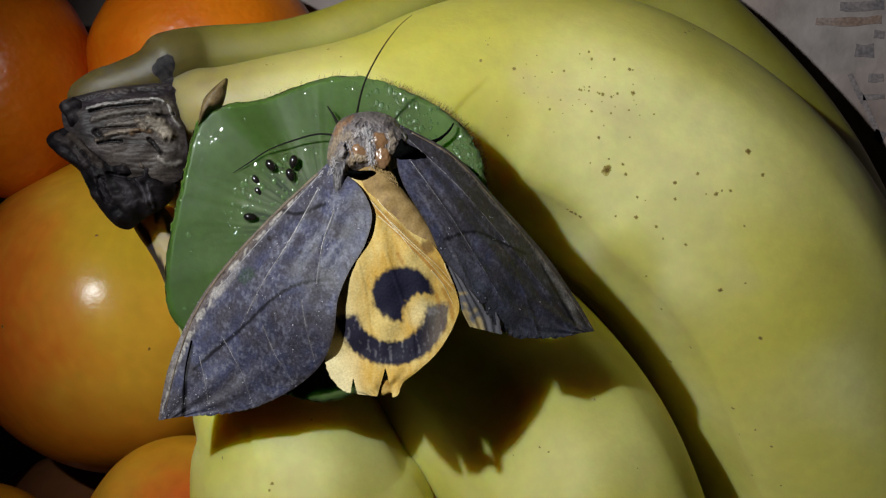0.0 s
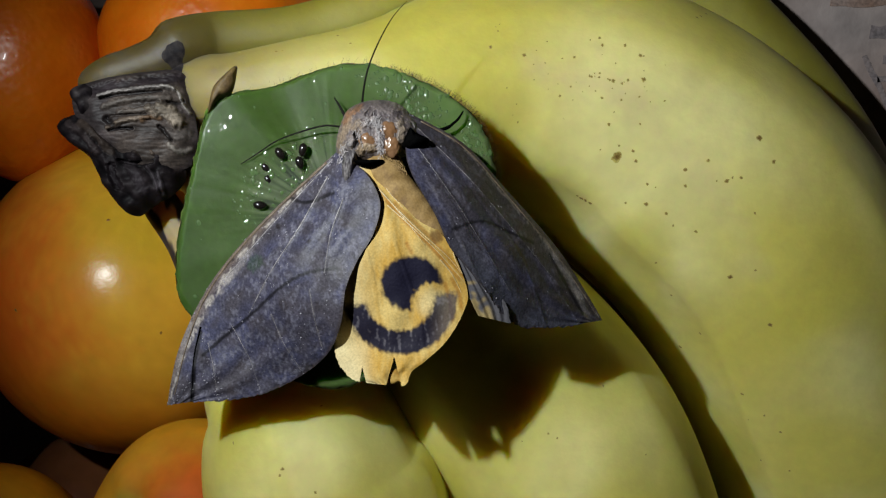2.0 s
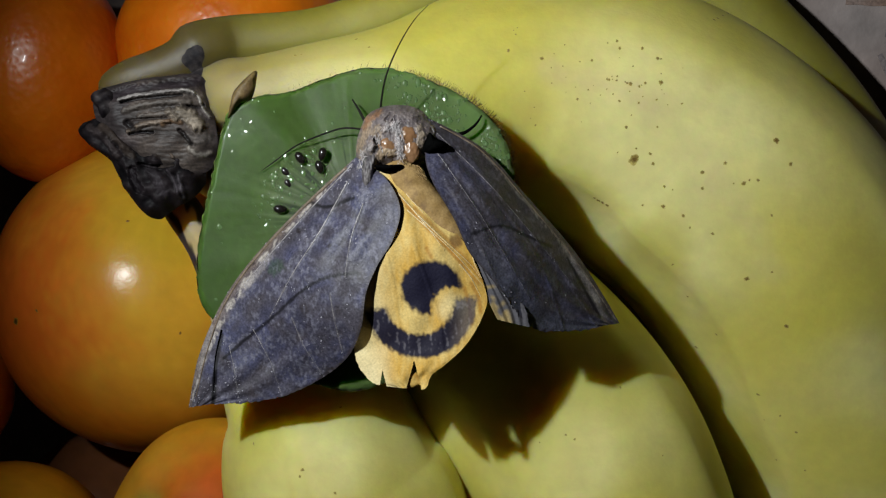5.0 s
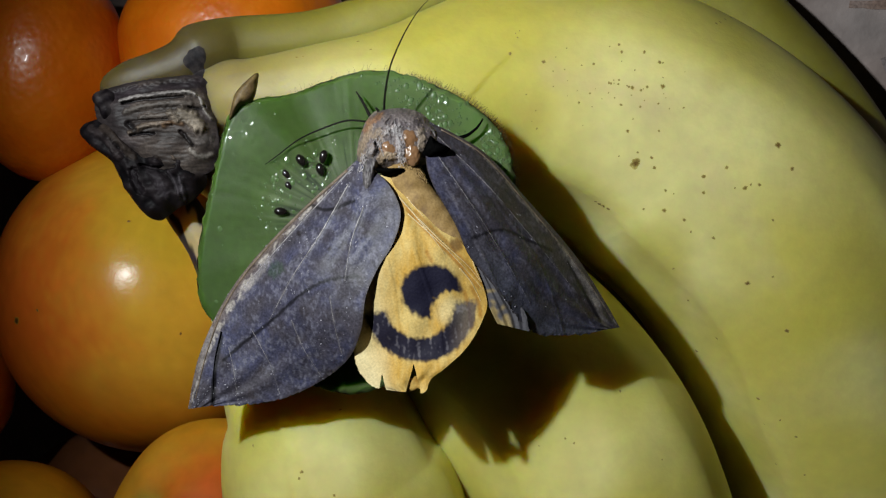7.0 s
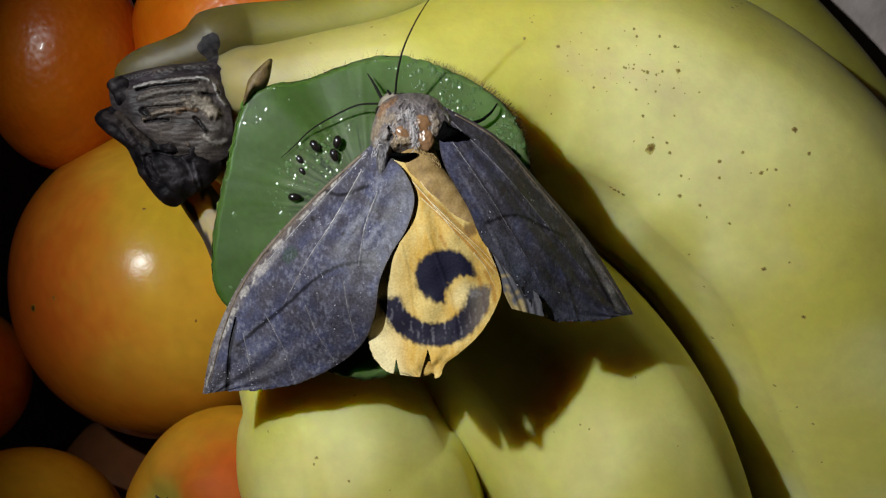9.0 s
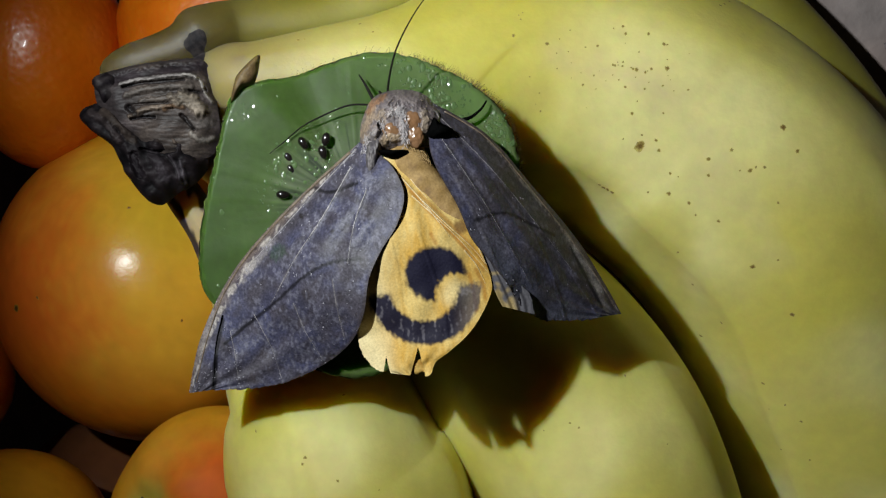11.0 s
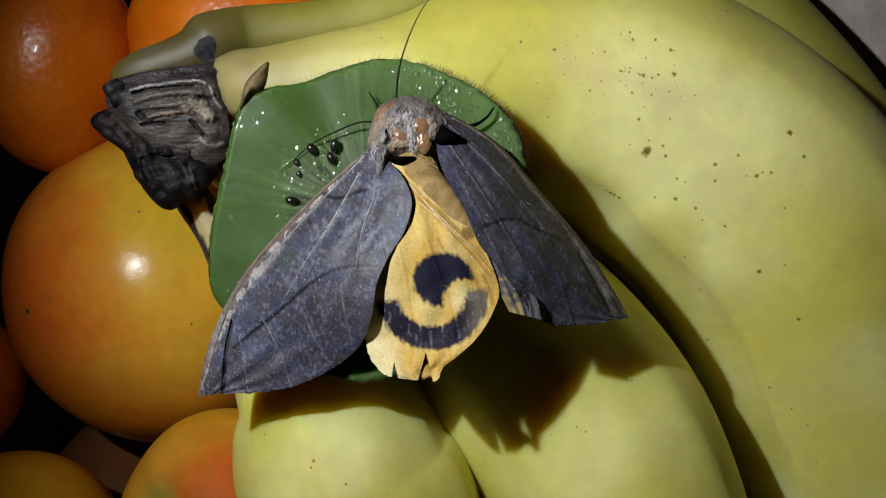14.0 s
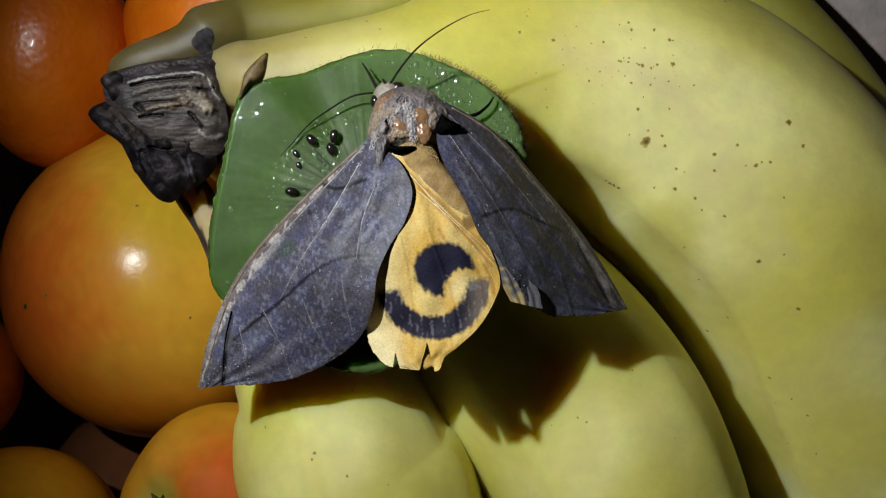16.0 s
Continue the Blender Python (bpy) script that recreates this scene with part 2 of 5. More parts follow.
def streaks(marks):
    """Lines with a width, a rise and a colour, ready to be laid over a relief: gives the rise and the coat of colour at a place."""
    ready = []
    for line, wide, rise, tone, much in marks:
        p = curve(line, 12)
        (x0, y0), (x1, y1) = p.min(axis=0) - 1.4 * wide, p.max(axis=0) + 1.4 * wide
        ready.append(([tuple(q) for q in p], wide, rise, tone, much, (x0, x1, y0, y1)))

    def at(x, y, c, loose=0.3):
        lift = 0.0
        for line, wide, rise, tone, much, box in ready:
            if box[0] < x < box[1] and box[2] < y < box[3]:
                d = near(x, y, line)
                f = 1 - smooth(0.25 * wide, wide, d + loose * wide * wobble((x, y, wide), 0.5))
                lift += rise * f
                c = lerp(c, tone, f * much)
        return lift, c
    return at


def blades(roots, ways, long, wide, paint=None):
    """Fine hairs or scales: one thin folded blade for each root."""
    verts, faces, paints = [], [], []
    for p, d in zip(roots, ways):
        d = Vector(d).normalized()
        side = d.cross(Vector((random.uniform(-1, 1), random.uniform(-1, 1), random.uniform(-1, 1)))).normalized()
        up = d.cross(side)
        L, w = long * random.uniform(0.6, 1.2), wide * random.uniform(0.7, 1.2)
        p, k = Vector(p), len(verts)
        verts += [tuple(p - side * w), tuple(p + side * w), tuple(p + up * w), tuple(p + d * L + side * random.uniform(-0.2, 0.2) * L)]
        faces += [(k, k + 1, k + 3), (k + 1, k + 2, k + 3), (k + 2, k, k + 3)]
        if paint:
            paints += [paint(p)] * 4
    return (verts, faces, np.array(paints)) if paint else (verts, faces)


def join(*shapes):
    verts, faces = [], []
    for v, f, *_ in shapes:
        k = len(verts)
        verts += list(v)
        faces += [tuple(i + k for i in g) for g in f]
    return verts, faces


def near(x, y, line):
    """Distance from a place to a line of points."""
    d = 1e9
    for (ax, ay), (bx, by) in zip(line, line[1:]):
        t = min(max(((x - ax) * (bx - ax) + (y - ay) * (by - ay)) / ((bx - ax) ** 2 + (by - ay) ** 2), 0), 1)
        d = min(d, math.hypot(x - ax - t * (bx - ax), y - ay - t * (by - ay)))
    return d


# ---- the table ----
def table():
    bm = bmesh.new()
    bmesh.ops.create_cube(bm, size=1, matrix=Matrix.Diagonal((0.64, 0.56, 0.024, 1)))
    bmesh.ops.bevel(bm, geom=bm.edges[:], offset=0.004, segments=2, affect="EDGES")
    me = bpy.data.meshes.new("tabletop")
    bm.to_mesh(me)
    bm.free()
    me.materials.append(BOARD)
    ob = new("tabletop", me)
    ob.location = (0, 0, -0.012)
    tagged(ob, "pale greyish wooden tabletop with brown grain patches", "table", kind="structure")


# Worn printed marks on the table, places in millimetres and half widths.
PRINTS = [([(78.1, 42.9), (83.1, 42.6), (91.6, 43.0)], 0.84, RED),
          ([(83.0, 46.0), (86.9, 45.9), (92.0, 46.1)], 0.96, INK),
          ([(86.5, 36.7), (88.4, 36.5), (90.3, 36.6)], 1.44, INK),
          ([(85.5, 31.7), (87.0, 28.7), (88.4, 26.3), (90.5, 21.9), (92.7, 17.1)], 0.6, INK),
          ([(88.4, 26.8), (90.7, 26.9), (92.8, 27.0)], 0.54, INK),
          ([(89.4, 30.9), (91.0, 30.8), (92.5, 31.0)], 0.96, INK),
          ([(91.0, 19.1), (93.2, 18.3)], 1.2, INK),
          ([(90.2, 40.1), (92.3, 39.9)], 0.84, INK)]


def printed(line, wide, mat):
    """A thin flat stroke of colour on the tabletop, with ragged edges."""
    way = curve(line, 24)
    side = np.gradient(way, axis=0)
    side = np.stack([-side[:, 1], side[:, 0]], 1) / np.linalg.norm(side, axis=1)[:, None]
    verts, faces = [], []
    for z in (0.15, -0.4):
        for k in (1, -1):
            for p, d in zip(way, side):
                w = wide * (1 + 0.4 * wobble((p[0], p[1], k), 3))
                verts.append(((p[0] + k * d[0] * w) * MM, (p[1] + k * d[1] * w) * MM, (z + 12) * MM))
    n = len(way)
    for i in range(n - 1):
        for a, b in ((0, n), (n, 3 * n), (3 * n, 2 * n), (2 * n, 0)):
            faces.append((a + i, b + i, b + i + 1, a + i + 1))
    faces += [(0, 2 * n, 3 * n, n), (n - 1, 2 * n - 1, 4 * n - 1, 3 * n - 1)]
    me = bpy.data.meshes.new("printed_mark")
    me.from_pydata(verts, [], faces)
    me.materials.append(mat)
    ob = new("printed_mark", me)
    ob.parent = bpy.data.objects["tabletop"]
    tagged(ob)


table()
for line, wide, mat in PRINTS:
    printed(line, wide, mat)


# ---- loose fruit ----
def mandarin(centre, radii, label, turn=None):
    def bend(d):
        v = noise.voronoi(d * 15)[0][0]
        return 1 + 0.012 * wobble(d, 0.4) + 0.004 * wobble(d, 0.12) - 0.014 * max(0.0, 0.42 - v) ** 1.5

    def paint(d, p):
        return lerp((0.66, 0.132, 0.002), (0.75, 0.19, 0.004), 0.5 + wobble(p, 9))
    ob = thing("mandarin", Vector(centre) - Vector((0, 0, radii[2])), label, "mandarin", "mandarins in the heap")
    part("rind", ball(centre, radii, 110, 160, bend, paint, turn), RIND, ob)
    return ob


def apple(centre, r, label, axis, blush, calyx=False, pale=0.6, tone=1.0, mat=APPLE, base=(0.68, 0.27, 0.012)):
    """A smooth round apple whose calyx end points along axis."""
    ax = Vector(axis).normalized()
    rot = ax.to_track_quat("Z", "Y").to_matrix()

    def bend(d):
        top = max(0.0, d.z)
        th = math.atan2(d.y, d.x)
        return 1 - 0.20 * math.exp(-((1 - top) / 0.035)) + 0.02 * math.cos(5 * th) * smooth(0.4, 0.9, d.z) * (1 - smooth(0.95, 1, d.z)) + 0.012 * wobble(d, 0.6)

    def paint(d, p):
        side = (rot @ d).dot(Vector(blush).normalized())
        w = rot @ d
        c = lerp(base, (0.66, 0.42, 0.045), smooth(0.0, 0.8, w.z + 0.7 * wobble(p, 14) - 0.2) * pale)
        c = lerp(c, (0.50, 0.36, 0.02), smooth(0.3, 0.9, 0.45 * w.x + 0.8 * w.y + 0.3 * w.z + 0.35 * wobble(p, 10)) * pale)
        c = lerp(c, (0.66, 0.13, 0.012), smooth(0.08, 0.88, side + 0.22 * wobble(p, 9) + 0.12 * wobble((p.x, p.y * 3, p.z), 3)))
        c = lerp(c, (0.60, 0.20, 0.008), smooth(0.35, 0.85, -w.y * 0.9 - 0.25 * w.x + 0.2 * wobble(p, 11)) * 0.8)
        c = c * (1 + 0.10 * wobble((p.x, p.y, p.z), 2.2) + 0.05 * wobble((p.x, p.y, p.z), 0.8))
        return lerp(c, (0.45, 0.42, 0.06), smooth(0.93, 0.99, d.z) * 0.7) * tone
    ob = thing("apple", Vector(centre) - Vector((0, 0, r)), label, "apple", "apples in the heap")
    part("skin", ball(centre, (r, r, r * 0.95), 70, 96, bend, paint, rot), mat, ob)
    if calyx:
        for a in range(5):
            way = rot @ Vector((math.cos(a * 1.257 + 0.3), math.sin(a * 1.257 + 0.3), 0.25))
            up = Vector(centre) + ax * r * 0.76
            line = [(*(up + way * k + ax * h), w) for k, h, w in ((0.1, 0.4, 0.8), (0.9, 0.9, 0.6), (1.7, 1.3, 0.4), (2.5, 1.5, 0.12))]
            part("sepal", sweep(line, 10, 8), CALYX, ob, "dried dark sepal")
    return ob


big_apple = apple((-53.6, -6.4, -66), 31.9, "smooth yellow-orange apple with an orange blush", (-0.3, -0.6, -0.7), (-0.9, -0.2, 0.3))
apple((-37.2, -46.2, -38), 18.5, "orange apple with a red blush and dried calyx", (-0.57, 0.21, 0.77), (0.50, 0.05, 0.85), True, 0.3, 0.95, DULL_APPLE)
apple((-75.6, -53.7, -42), 18.8, "yellow-orange apple lying low in the heap", (0.2, -0.9, 0.2), (-1, 0, 0.2), False, 0.2)
apple((-93.3, -24.9, -54), 14.6, "small deep orange apple in the shade", (-0.9, 0.1, -0.2), (0.5, 0, 0.8))
apple((-70.7, -54.5, -86), 18, "pale pinkish apple deep between the others", (-0.2, -0.9, 0.0), (0, -1, -0.2), False, 0.0, base=(0.27, 0.10, 0.04))
mandarin((-73.8, 36.9, -58), (15.5, 21.5, 17), "deep orange mandarin with pitted glossy rind")
mandarin((-99.6, 26.8, -52), (14, 16, 15), "dull orange mandarin at the rim of the heap")
mandarin((-37.9, 41.5, -62), (23, 22, 21), "bright orange mandarin behind the banana stalk")


# ---- the bunch of bananas ----
bunch = thing("banana_bunch", (-48.6, 22.2, -40), "bunch of ripe yellow bananas with dried dark stalk", "bananas")


def banana(points, scuffs, ridge, label, neck, seed, edge=0.27, under=0.3, dim_gold=0.0):
    def section(s, th):
        x = (th - ridge) % 1.25664 - 0.62832
        flat = under if 0 < (th - ridge) % 6.28319 < 1.25664 else edge
        return 1.02 - flat * (1 - 0.809 / math.cos(x)) * (1 - 0.25 * math.cos(5 * x))

    def paint(s, th, p):
        c = lerp((0.84, 0.78, 0.33), (0.70, 0.63, 0.14), 0.5 + 1.3 * wobble(p + Vector((seed, 0, 0)), 24))
        c = lerp(c, (0.62, 0.56, 0.09), smooth(0.0, 0.45, wobble((p.x + seed, p.y * 0.7, p.z), 15)) * 0.6)
        c = lerp(c, (0.64, 0.50, 0.20), smooth(0.15, 0.5, wobble(p + Vector((seed, 9, 0)), 9)) * 0.12)
        c = lerp(c, (0.60, 0.55, 0.12), smooth(0.9, 1.0, math.cos(5 * (th - ridge)) * 0.5 + 0.5) * 0.25)
        far = (th + math.pi) % 6.28319 - math.pi
        # The side turned from the torch is painted a dimmer gold.
        c = lerp(c, (0.60, 0.52, 0.07), dim_gold * smooth(0.15, 1.0, -far + 0.35 * wobble((p.x, p.y, 30), 14)))
        c = c * (1 + 0.05 * wobble((p.x, p.y, p.z + seed), 3))
        for line, tone in scuffs:
            c = lerp(c, tone, (1 - smooth(0.3, 3.4, near(p.x, p.y, line) + 1.6 * wobble(p, 3))) * 0.32)
        return neck(c, s, th, p)
    return part("banana", sweep(points, 300, 90, section, paint), PEEL, bunch, label)


def neck_plain(c, s, th, p):
    c = lerp((0.26, 0.20, 0.075), c, smooth(0.02, 0.17, s))
    return lerp((0.16, 0.11, 0.06), c, smooth(0.0, 0.06, s + 0.03 * wobble(p, 3)))


def olive_dimmed(c, s, th, p):
    # Olive neck; past it the whole peel is darkened to imitate grazing light.
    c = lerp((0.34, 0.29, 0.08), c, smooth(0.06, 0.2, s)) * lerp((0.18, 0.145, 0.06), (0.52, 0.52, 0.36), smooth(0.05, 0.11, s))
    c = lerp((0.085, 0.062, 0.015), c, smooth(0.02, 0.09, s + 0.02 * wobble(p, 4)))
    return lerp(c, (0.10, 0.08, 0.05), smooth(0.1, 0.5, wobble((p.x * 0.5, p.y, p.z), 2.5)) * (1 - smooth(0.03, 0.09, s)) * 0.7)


def neck_dry(c, s, th, p):
    streak = smooth(-0.2, 0.25, math.sin(th * 3 + 1.2) * 0.6 + wobble((p.x * 2, p.y * 0.5, p.z), 2.0))
    dry = lerp((0.03, 0.025, 0.03), (0.50, 0.38, 0.2), streak)
    return lerp(dry, c, smooth(0.13, 0.2, s))


SCUFFS = [([(17.9, 28.7), (25.4, 26.6), (33.7, 24.1)], (0.72, 0.57, 0.32)),
          ([(33.7, 24.1), (45.3, 11.7), (54.4, -2.4)], (0.72, 0.63, 0.31)),
          ([(14.6, 23.3), (15.8, 21.7)], (0.60, 0.48, 0.14))]
A = banana([(-40.3, 25.0, -21, 4.5), (-35.8, 25.4, -19, 5.6), (-32.3, 25.6, -17, 6.2), (-26.6, 25.3, -15, 6.5), (-16.2, 26.1, -16, 8.3), (-3.9, 25.9, -19, 12.6), (14.4, 27.6, -27.2, 19.1),
            (35.6, 22.8, -34.8, 24.7), (58.2, 5.8, -40.5, 26.7), (73.2, -17.8, -50.0, 26.6), (85.2, -49.4, -58.5, 24.1), (84.5, -76.7, -60, 17), (84.5, -110.8, -74, 6)], SCUFFS, 0.75,
           "large yellow banana with brown specks and a scuffed ridge", neck_plain, 0, 0.2, 0.62, 0.7)
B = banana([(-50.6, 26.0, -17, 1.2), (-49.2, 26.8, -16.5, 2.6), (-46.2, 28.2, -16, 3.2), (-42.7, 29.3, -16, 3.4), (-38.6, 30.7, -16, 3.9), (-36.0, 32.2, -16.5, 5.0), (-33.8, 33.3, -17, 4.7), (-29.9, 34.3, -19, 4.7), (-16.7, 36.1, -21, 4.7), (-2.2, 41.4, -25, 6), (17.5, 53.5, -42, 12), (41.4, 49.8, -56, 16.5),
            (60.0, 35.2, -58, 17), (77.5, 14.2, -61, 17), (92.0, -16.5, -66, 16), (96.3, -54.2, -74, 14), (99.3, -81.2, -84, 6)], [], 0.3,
           "yellow banana lying behind the large one", olive_dimmed, 40, 0.1, 0.1, 1.0)
C = banana([(-37.3, 17.6, -24, 5), (-24.9, 10.5, -28, 8), (-8.1, 0.1, -33, 15), (8.3, -11.5, -32.5, 19.7), (20.8, -24.9, -31.5, 21.2), (29.5, -39.4, -32, 21.1),
            (35.8, -57.6, -38, 20), (38.8, -81.7, -54, 15), (36.6, -103.1, -70, 6)], [], 0.5, "yellow banana in the shadow of the wings", neck_plain, 80)
Dn = banana([(-41.8, 14.4, -19, 3.0), (-39.1, 8.6, -19, 2.9), (-34.7, 2.1, -20.5, 3.6), (-28.7, -7.2, -22.5, 7), (-22.3, -16.4, -22.5, 12.3), (-18.7, -22.6, -21.8, 14.7), (-15.8, -33.1, -24, 17.9),
             (-12.7, -43.4, -28.5, 20.2), (-11.7, -64.2, -40, 18), (-13.5, -90.1, -56, 7)], [], 0.2, "yellow banana with a dried striped neck", neck_dry, 120)


OVERHEAD = Vector((0, 0, 155))


def mark_skin(ob, spots, name, level=-8, mat=SPECK, core=(0.17, 0.095, 0.018), rim=(0.66, 0.57, 0.16)):
    """Small flat brown marks, each let into the skin of its fruit. Places at the given level over the heap, and radii, in millimetres."""
    tree = BVHTree.FromPolygons([tuple(BASE[ob.name] + v.co / MM) for v in ob.data.vertices], [tuple(f.vertices) for f in ob.data.polygons])
    for x, y, r in spots:
        hit, normal, _, _ = tree.ray_cast(OVERHEAD, (Vector((x, y, level)) - OVERHEAD).normalized())
        if hit is None:
            continue
        turn = normal.to_track_quat("Z", "Y").to_matrix() @ Matrix.Rotation(random.uniform(0, 6.28), 3, "Z")
        part(name, spot_shape(hit, r, turn, lerp(rim, core, 0.45 + 0.9 * r), rim), mat, ob)


def spot_shape(hit, r, turn, core, rim, long=None):
    """A thin ragged scab, dark in the middle and thinning out to the colour of the skin."""
    long = long or random.uniform(0.6, 1.0)
    seed = Vector((random.random() * 90, 0, 0))
    verts, faces, paints = [tuple(hit + turn @ Vector((0, 0, 0.05)))], [], [core]
    rings, segs = 6, 18
    for i in range(1, rings + 1):
        f = i / rings
        for j in range(segs):
            a = 2 * math.pi * j / segs
            d = Vector((math.cos(a), math.sin(a), 0))
            k = r * f * (1 + 0.5 * wobble(d + seed, 0.7) + 0.2 * wobble(d * 3 + seed, 0.7))
            verts.append(tuple(hit + turn @ Vector((d.x * k, d.y * k * long, 0.05 * (1 - f * f) - 0.03 * f))))
            paints.append(lerp(core, rim, smooth(0.2, 0.95, f + 0.3 * wobble(d * 2 * f + seed, 0.5))))
    for j in range(segs):
        faces.append((0, 1 + j, 1 + (j + 1) % segs))
        for i in range(rings - 1):
            a, b = 1 + i * segs + j, 1 + i * segs + (j + 1) % segs
            faces.append((a, a + segs, b + segs, b))
    return verts, faces, np.array(paints)


mark_skin(A, [(28.4, 32.7, 0.3), (28.8, 31.6, 0.35), (32.2, 31.6, 0.38), (34.5, 30.1, 0.38), (28.4, 27.4, 0.22), (30.4, 26.3, 0.42), (32.6, 26.4, 0.3), (35.0, 26.5, 0.5), (35.0, 27.8, 0.2), (28.7, 23.7, 0.28),
              (31.6, 23.4, 0.28), (34.3, 23.9, 0.25), (38.1, 23.3, 0.25), (30.5, 21.6, 0.2), (29.7, 19.8, 0.38), (34.4, 19.8, 0.28), (30.9, 15.0, 0.95), (33.3, 15.8, 0.4), (33.7, 14.3, 0.4), (31.2, 16.6, 0.25),
              (41.1, 13.0, 0.45), (47.3, 11.3, 0.5), (48.2, 11.8, 0.3), (49.5, 11.8, 0.42), (45.8, 11.3, 0.2), (52.3, 17.7, 0.72), (54.4, 14.2, 0.5), (35.4, 10.9, 0.35)], "speck")
mark_skin(A, [(36.6, 10.4, 0.2), (35.2, 7.9, 0.45), (38.2, 6.5, 0.4), (41.1, 10.6, 0.35), (39.2, 4.7, 0.3), (42.6, 3.8, 0.38), (32.1, 8.1, 0.25), (44.6, 14.4, 0.35), (51.5, 6.5, 0.35), (28.4, 16.0, 0.22),
              (31.7, 25.9, 0.3), (27.2, 26.9, 0.3), (47.7, -3.0, 0.62), (53.6, -10.1, 0.68), (43.1, -11.3, 0.38), (38.8, -5.6, 0.3), (49.3, -20.3, 0.42), (52.6, -23.5, 0.3), (50.2, -24.1, 0.22), (55.0, -26.0, 0.42),
              (56.3, -31.7, 0.3), (52.0, -30.1, 0.3), (40.1, -13.2, 0.4), (51.5, -2.0, 0.3), (36.6, -0.8, 0.3), (12.1, 31.3, 0.4), (17.1, 30.1, 0.45), (22.4, 24.0, 0.28)], "speck")
mark_skin(A, [(22.8, 29.6, 0.22), (12.9, 34.3, 0.2), (13.2, 33.7, 0.2), (13.5, 34.7, 0.18), (16.1, 20.1, 0.25), (14.5, 25.2, 0.18), (26.9, 27.0, 0.3), (28.3, 26.8, 0.25), (29.9, 26.4, 0.3), (24.6, 29.8, 0.3),
              (35.0, 30.0, 0.25), (32.2, 31.5, 0.25), (43.0, 35.9, 0.45), (43.6, 36.1, 0.4), (44.4, 36.5, 0.4), (45.2, 36.8, 0.5), (24.9, 9.2, 0.4), (25.5, 8.8, 0.5), (26.1, 8.5, 0.5), (26.8, 8.1, 0.45),
              (-24.9, 30.6, 0.5), (-19.7, 30.6, 0.4), (-18.8, 30.7, 0.25), (-10.6, 33.0, 0.4), (-8.7, 31.8, 0.3)], "speck")


def bruise(outline, fruit):
    """A dry black stain with its own ragged crust, lying over the necks of two bananas."""
    trees = [BVHTree.FromPolygons([tuple(BASE[ob.name] + v.co / MM) for v in ob.data.vertices], [tuple(f.vertices) for f in ob.data.polygons]) for ob in fruit]

    def crust(x, y, q):
        hits = [h.z for h in (tree.ray_cast(Vector((x, y, 60)), Vector((0, 0, -1)))[0] for tree in trees) if h is not None]
        z = max(hits) + 0.12 - 0.16 * q ** 3 + 0.05 * wobble((x, y, 3), 0.9)
        return z, lerp((0.014, 0.012, 0.014), (0.05, 0.042, 0.04), 0.3 + 0.9 * wobble((x, y, 5), 1.0) + 0.5 * q ** 4)
    part("bruise", relief(outline, crust, 26, 90, 0.4, 0.98), CHAR, bunch, "black dried bruise where the necks join")


bruise([(-37.61, 30.72), (-37.18, 31.76), (-36.32, 32.62), (-34.94, 33.13), (-33.91, 32.44), (-33.82, 31.24), (-34.25, 30.04), (-34.08, 28.83), (-34.42, 27.8), (-35.63, 27.97), (-36.32, 29.0), (-37.18, 29.69)], (A, B))
tiny = random.Random(5)
mark_skin(A, [(tiny.gauss(23, 6), tiny.gauss(26, 2.8), tiny.uniform(0.1, 0.2)) for _ in range(30)], "speck")
mark_skin(big_apple.children[0], [(*(-72.5, -10.5), 0.95), (*(-68.9, -8.6), 0.5), (*(-52.9, 7.1), 0.5), (*(-43.7, -12.7), 0.4)], "speck", -39, BLEMISH, (0.06, 0.03, 0.01), (0.55, 0.24, 0.012))
mark_skin(C, [(20.4, -26.1, 0.25), (21.7, -26.8, 0.28), (28.6, -19.1, 0.3), (16.5, -27.2, 0.2), (34.9, -29.3, 0.2)], "speck")
mark_skin(Dn, [(-26.0, -27.1, 0.35), (-18.8, -31.0, 0.35), (-19.2, -32.0, 0.3), (-14.0, -34.5, 0.3), (-13.1, -21.8, 0.3), (-7.9, -35.9, 0.2)], "speck")


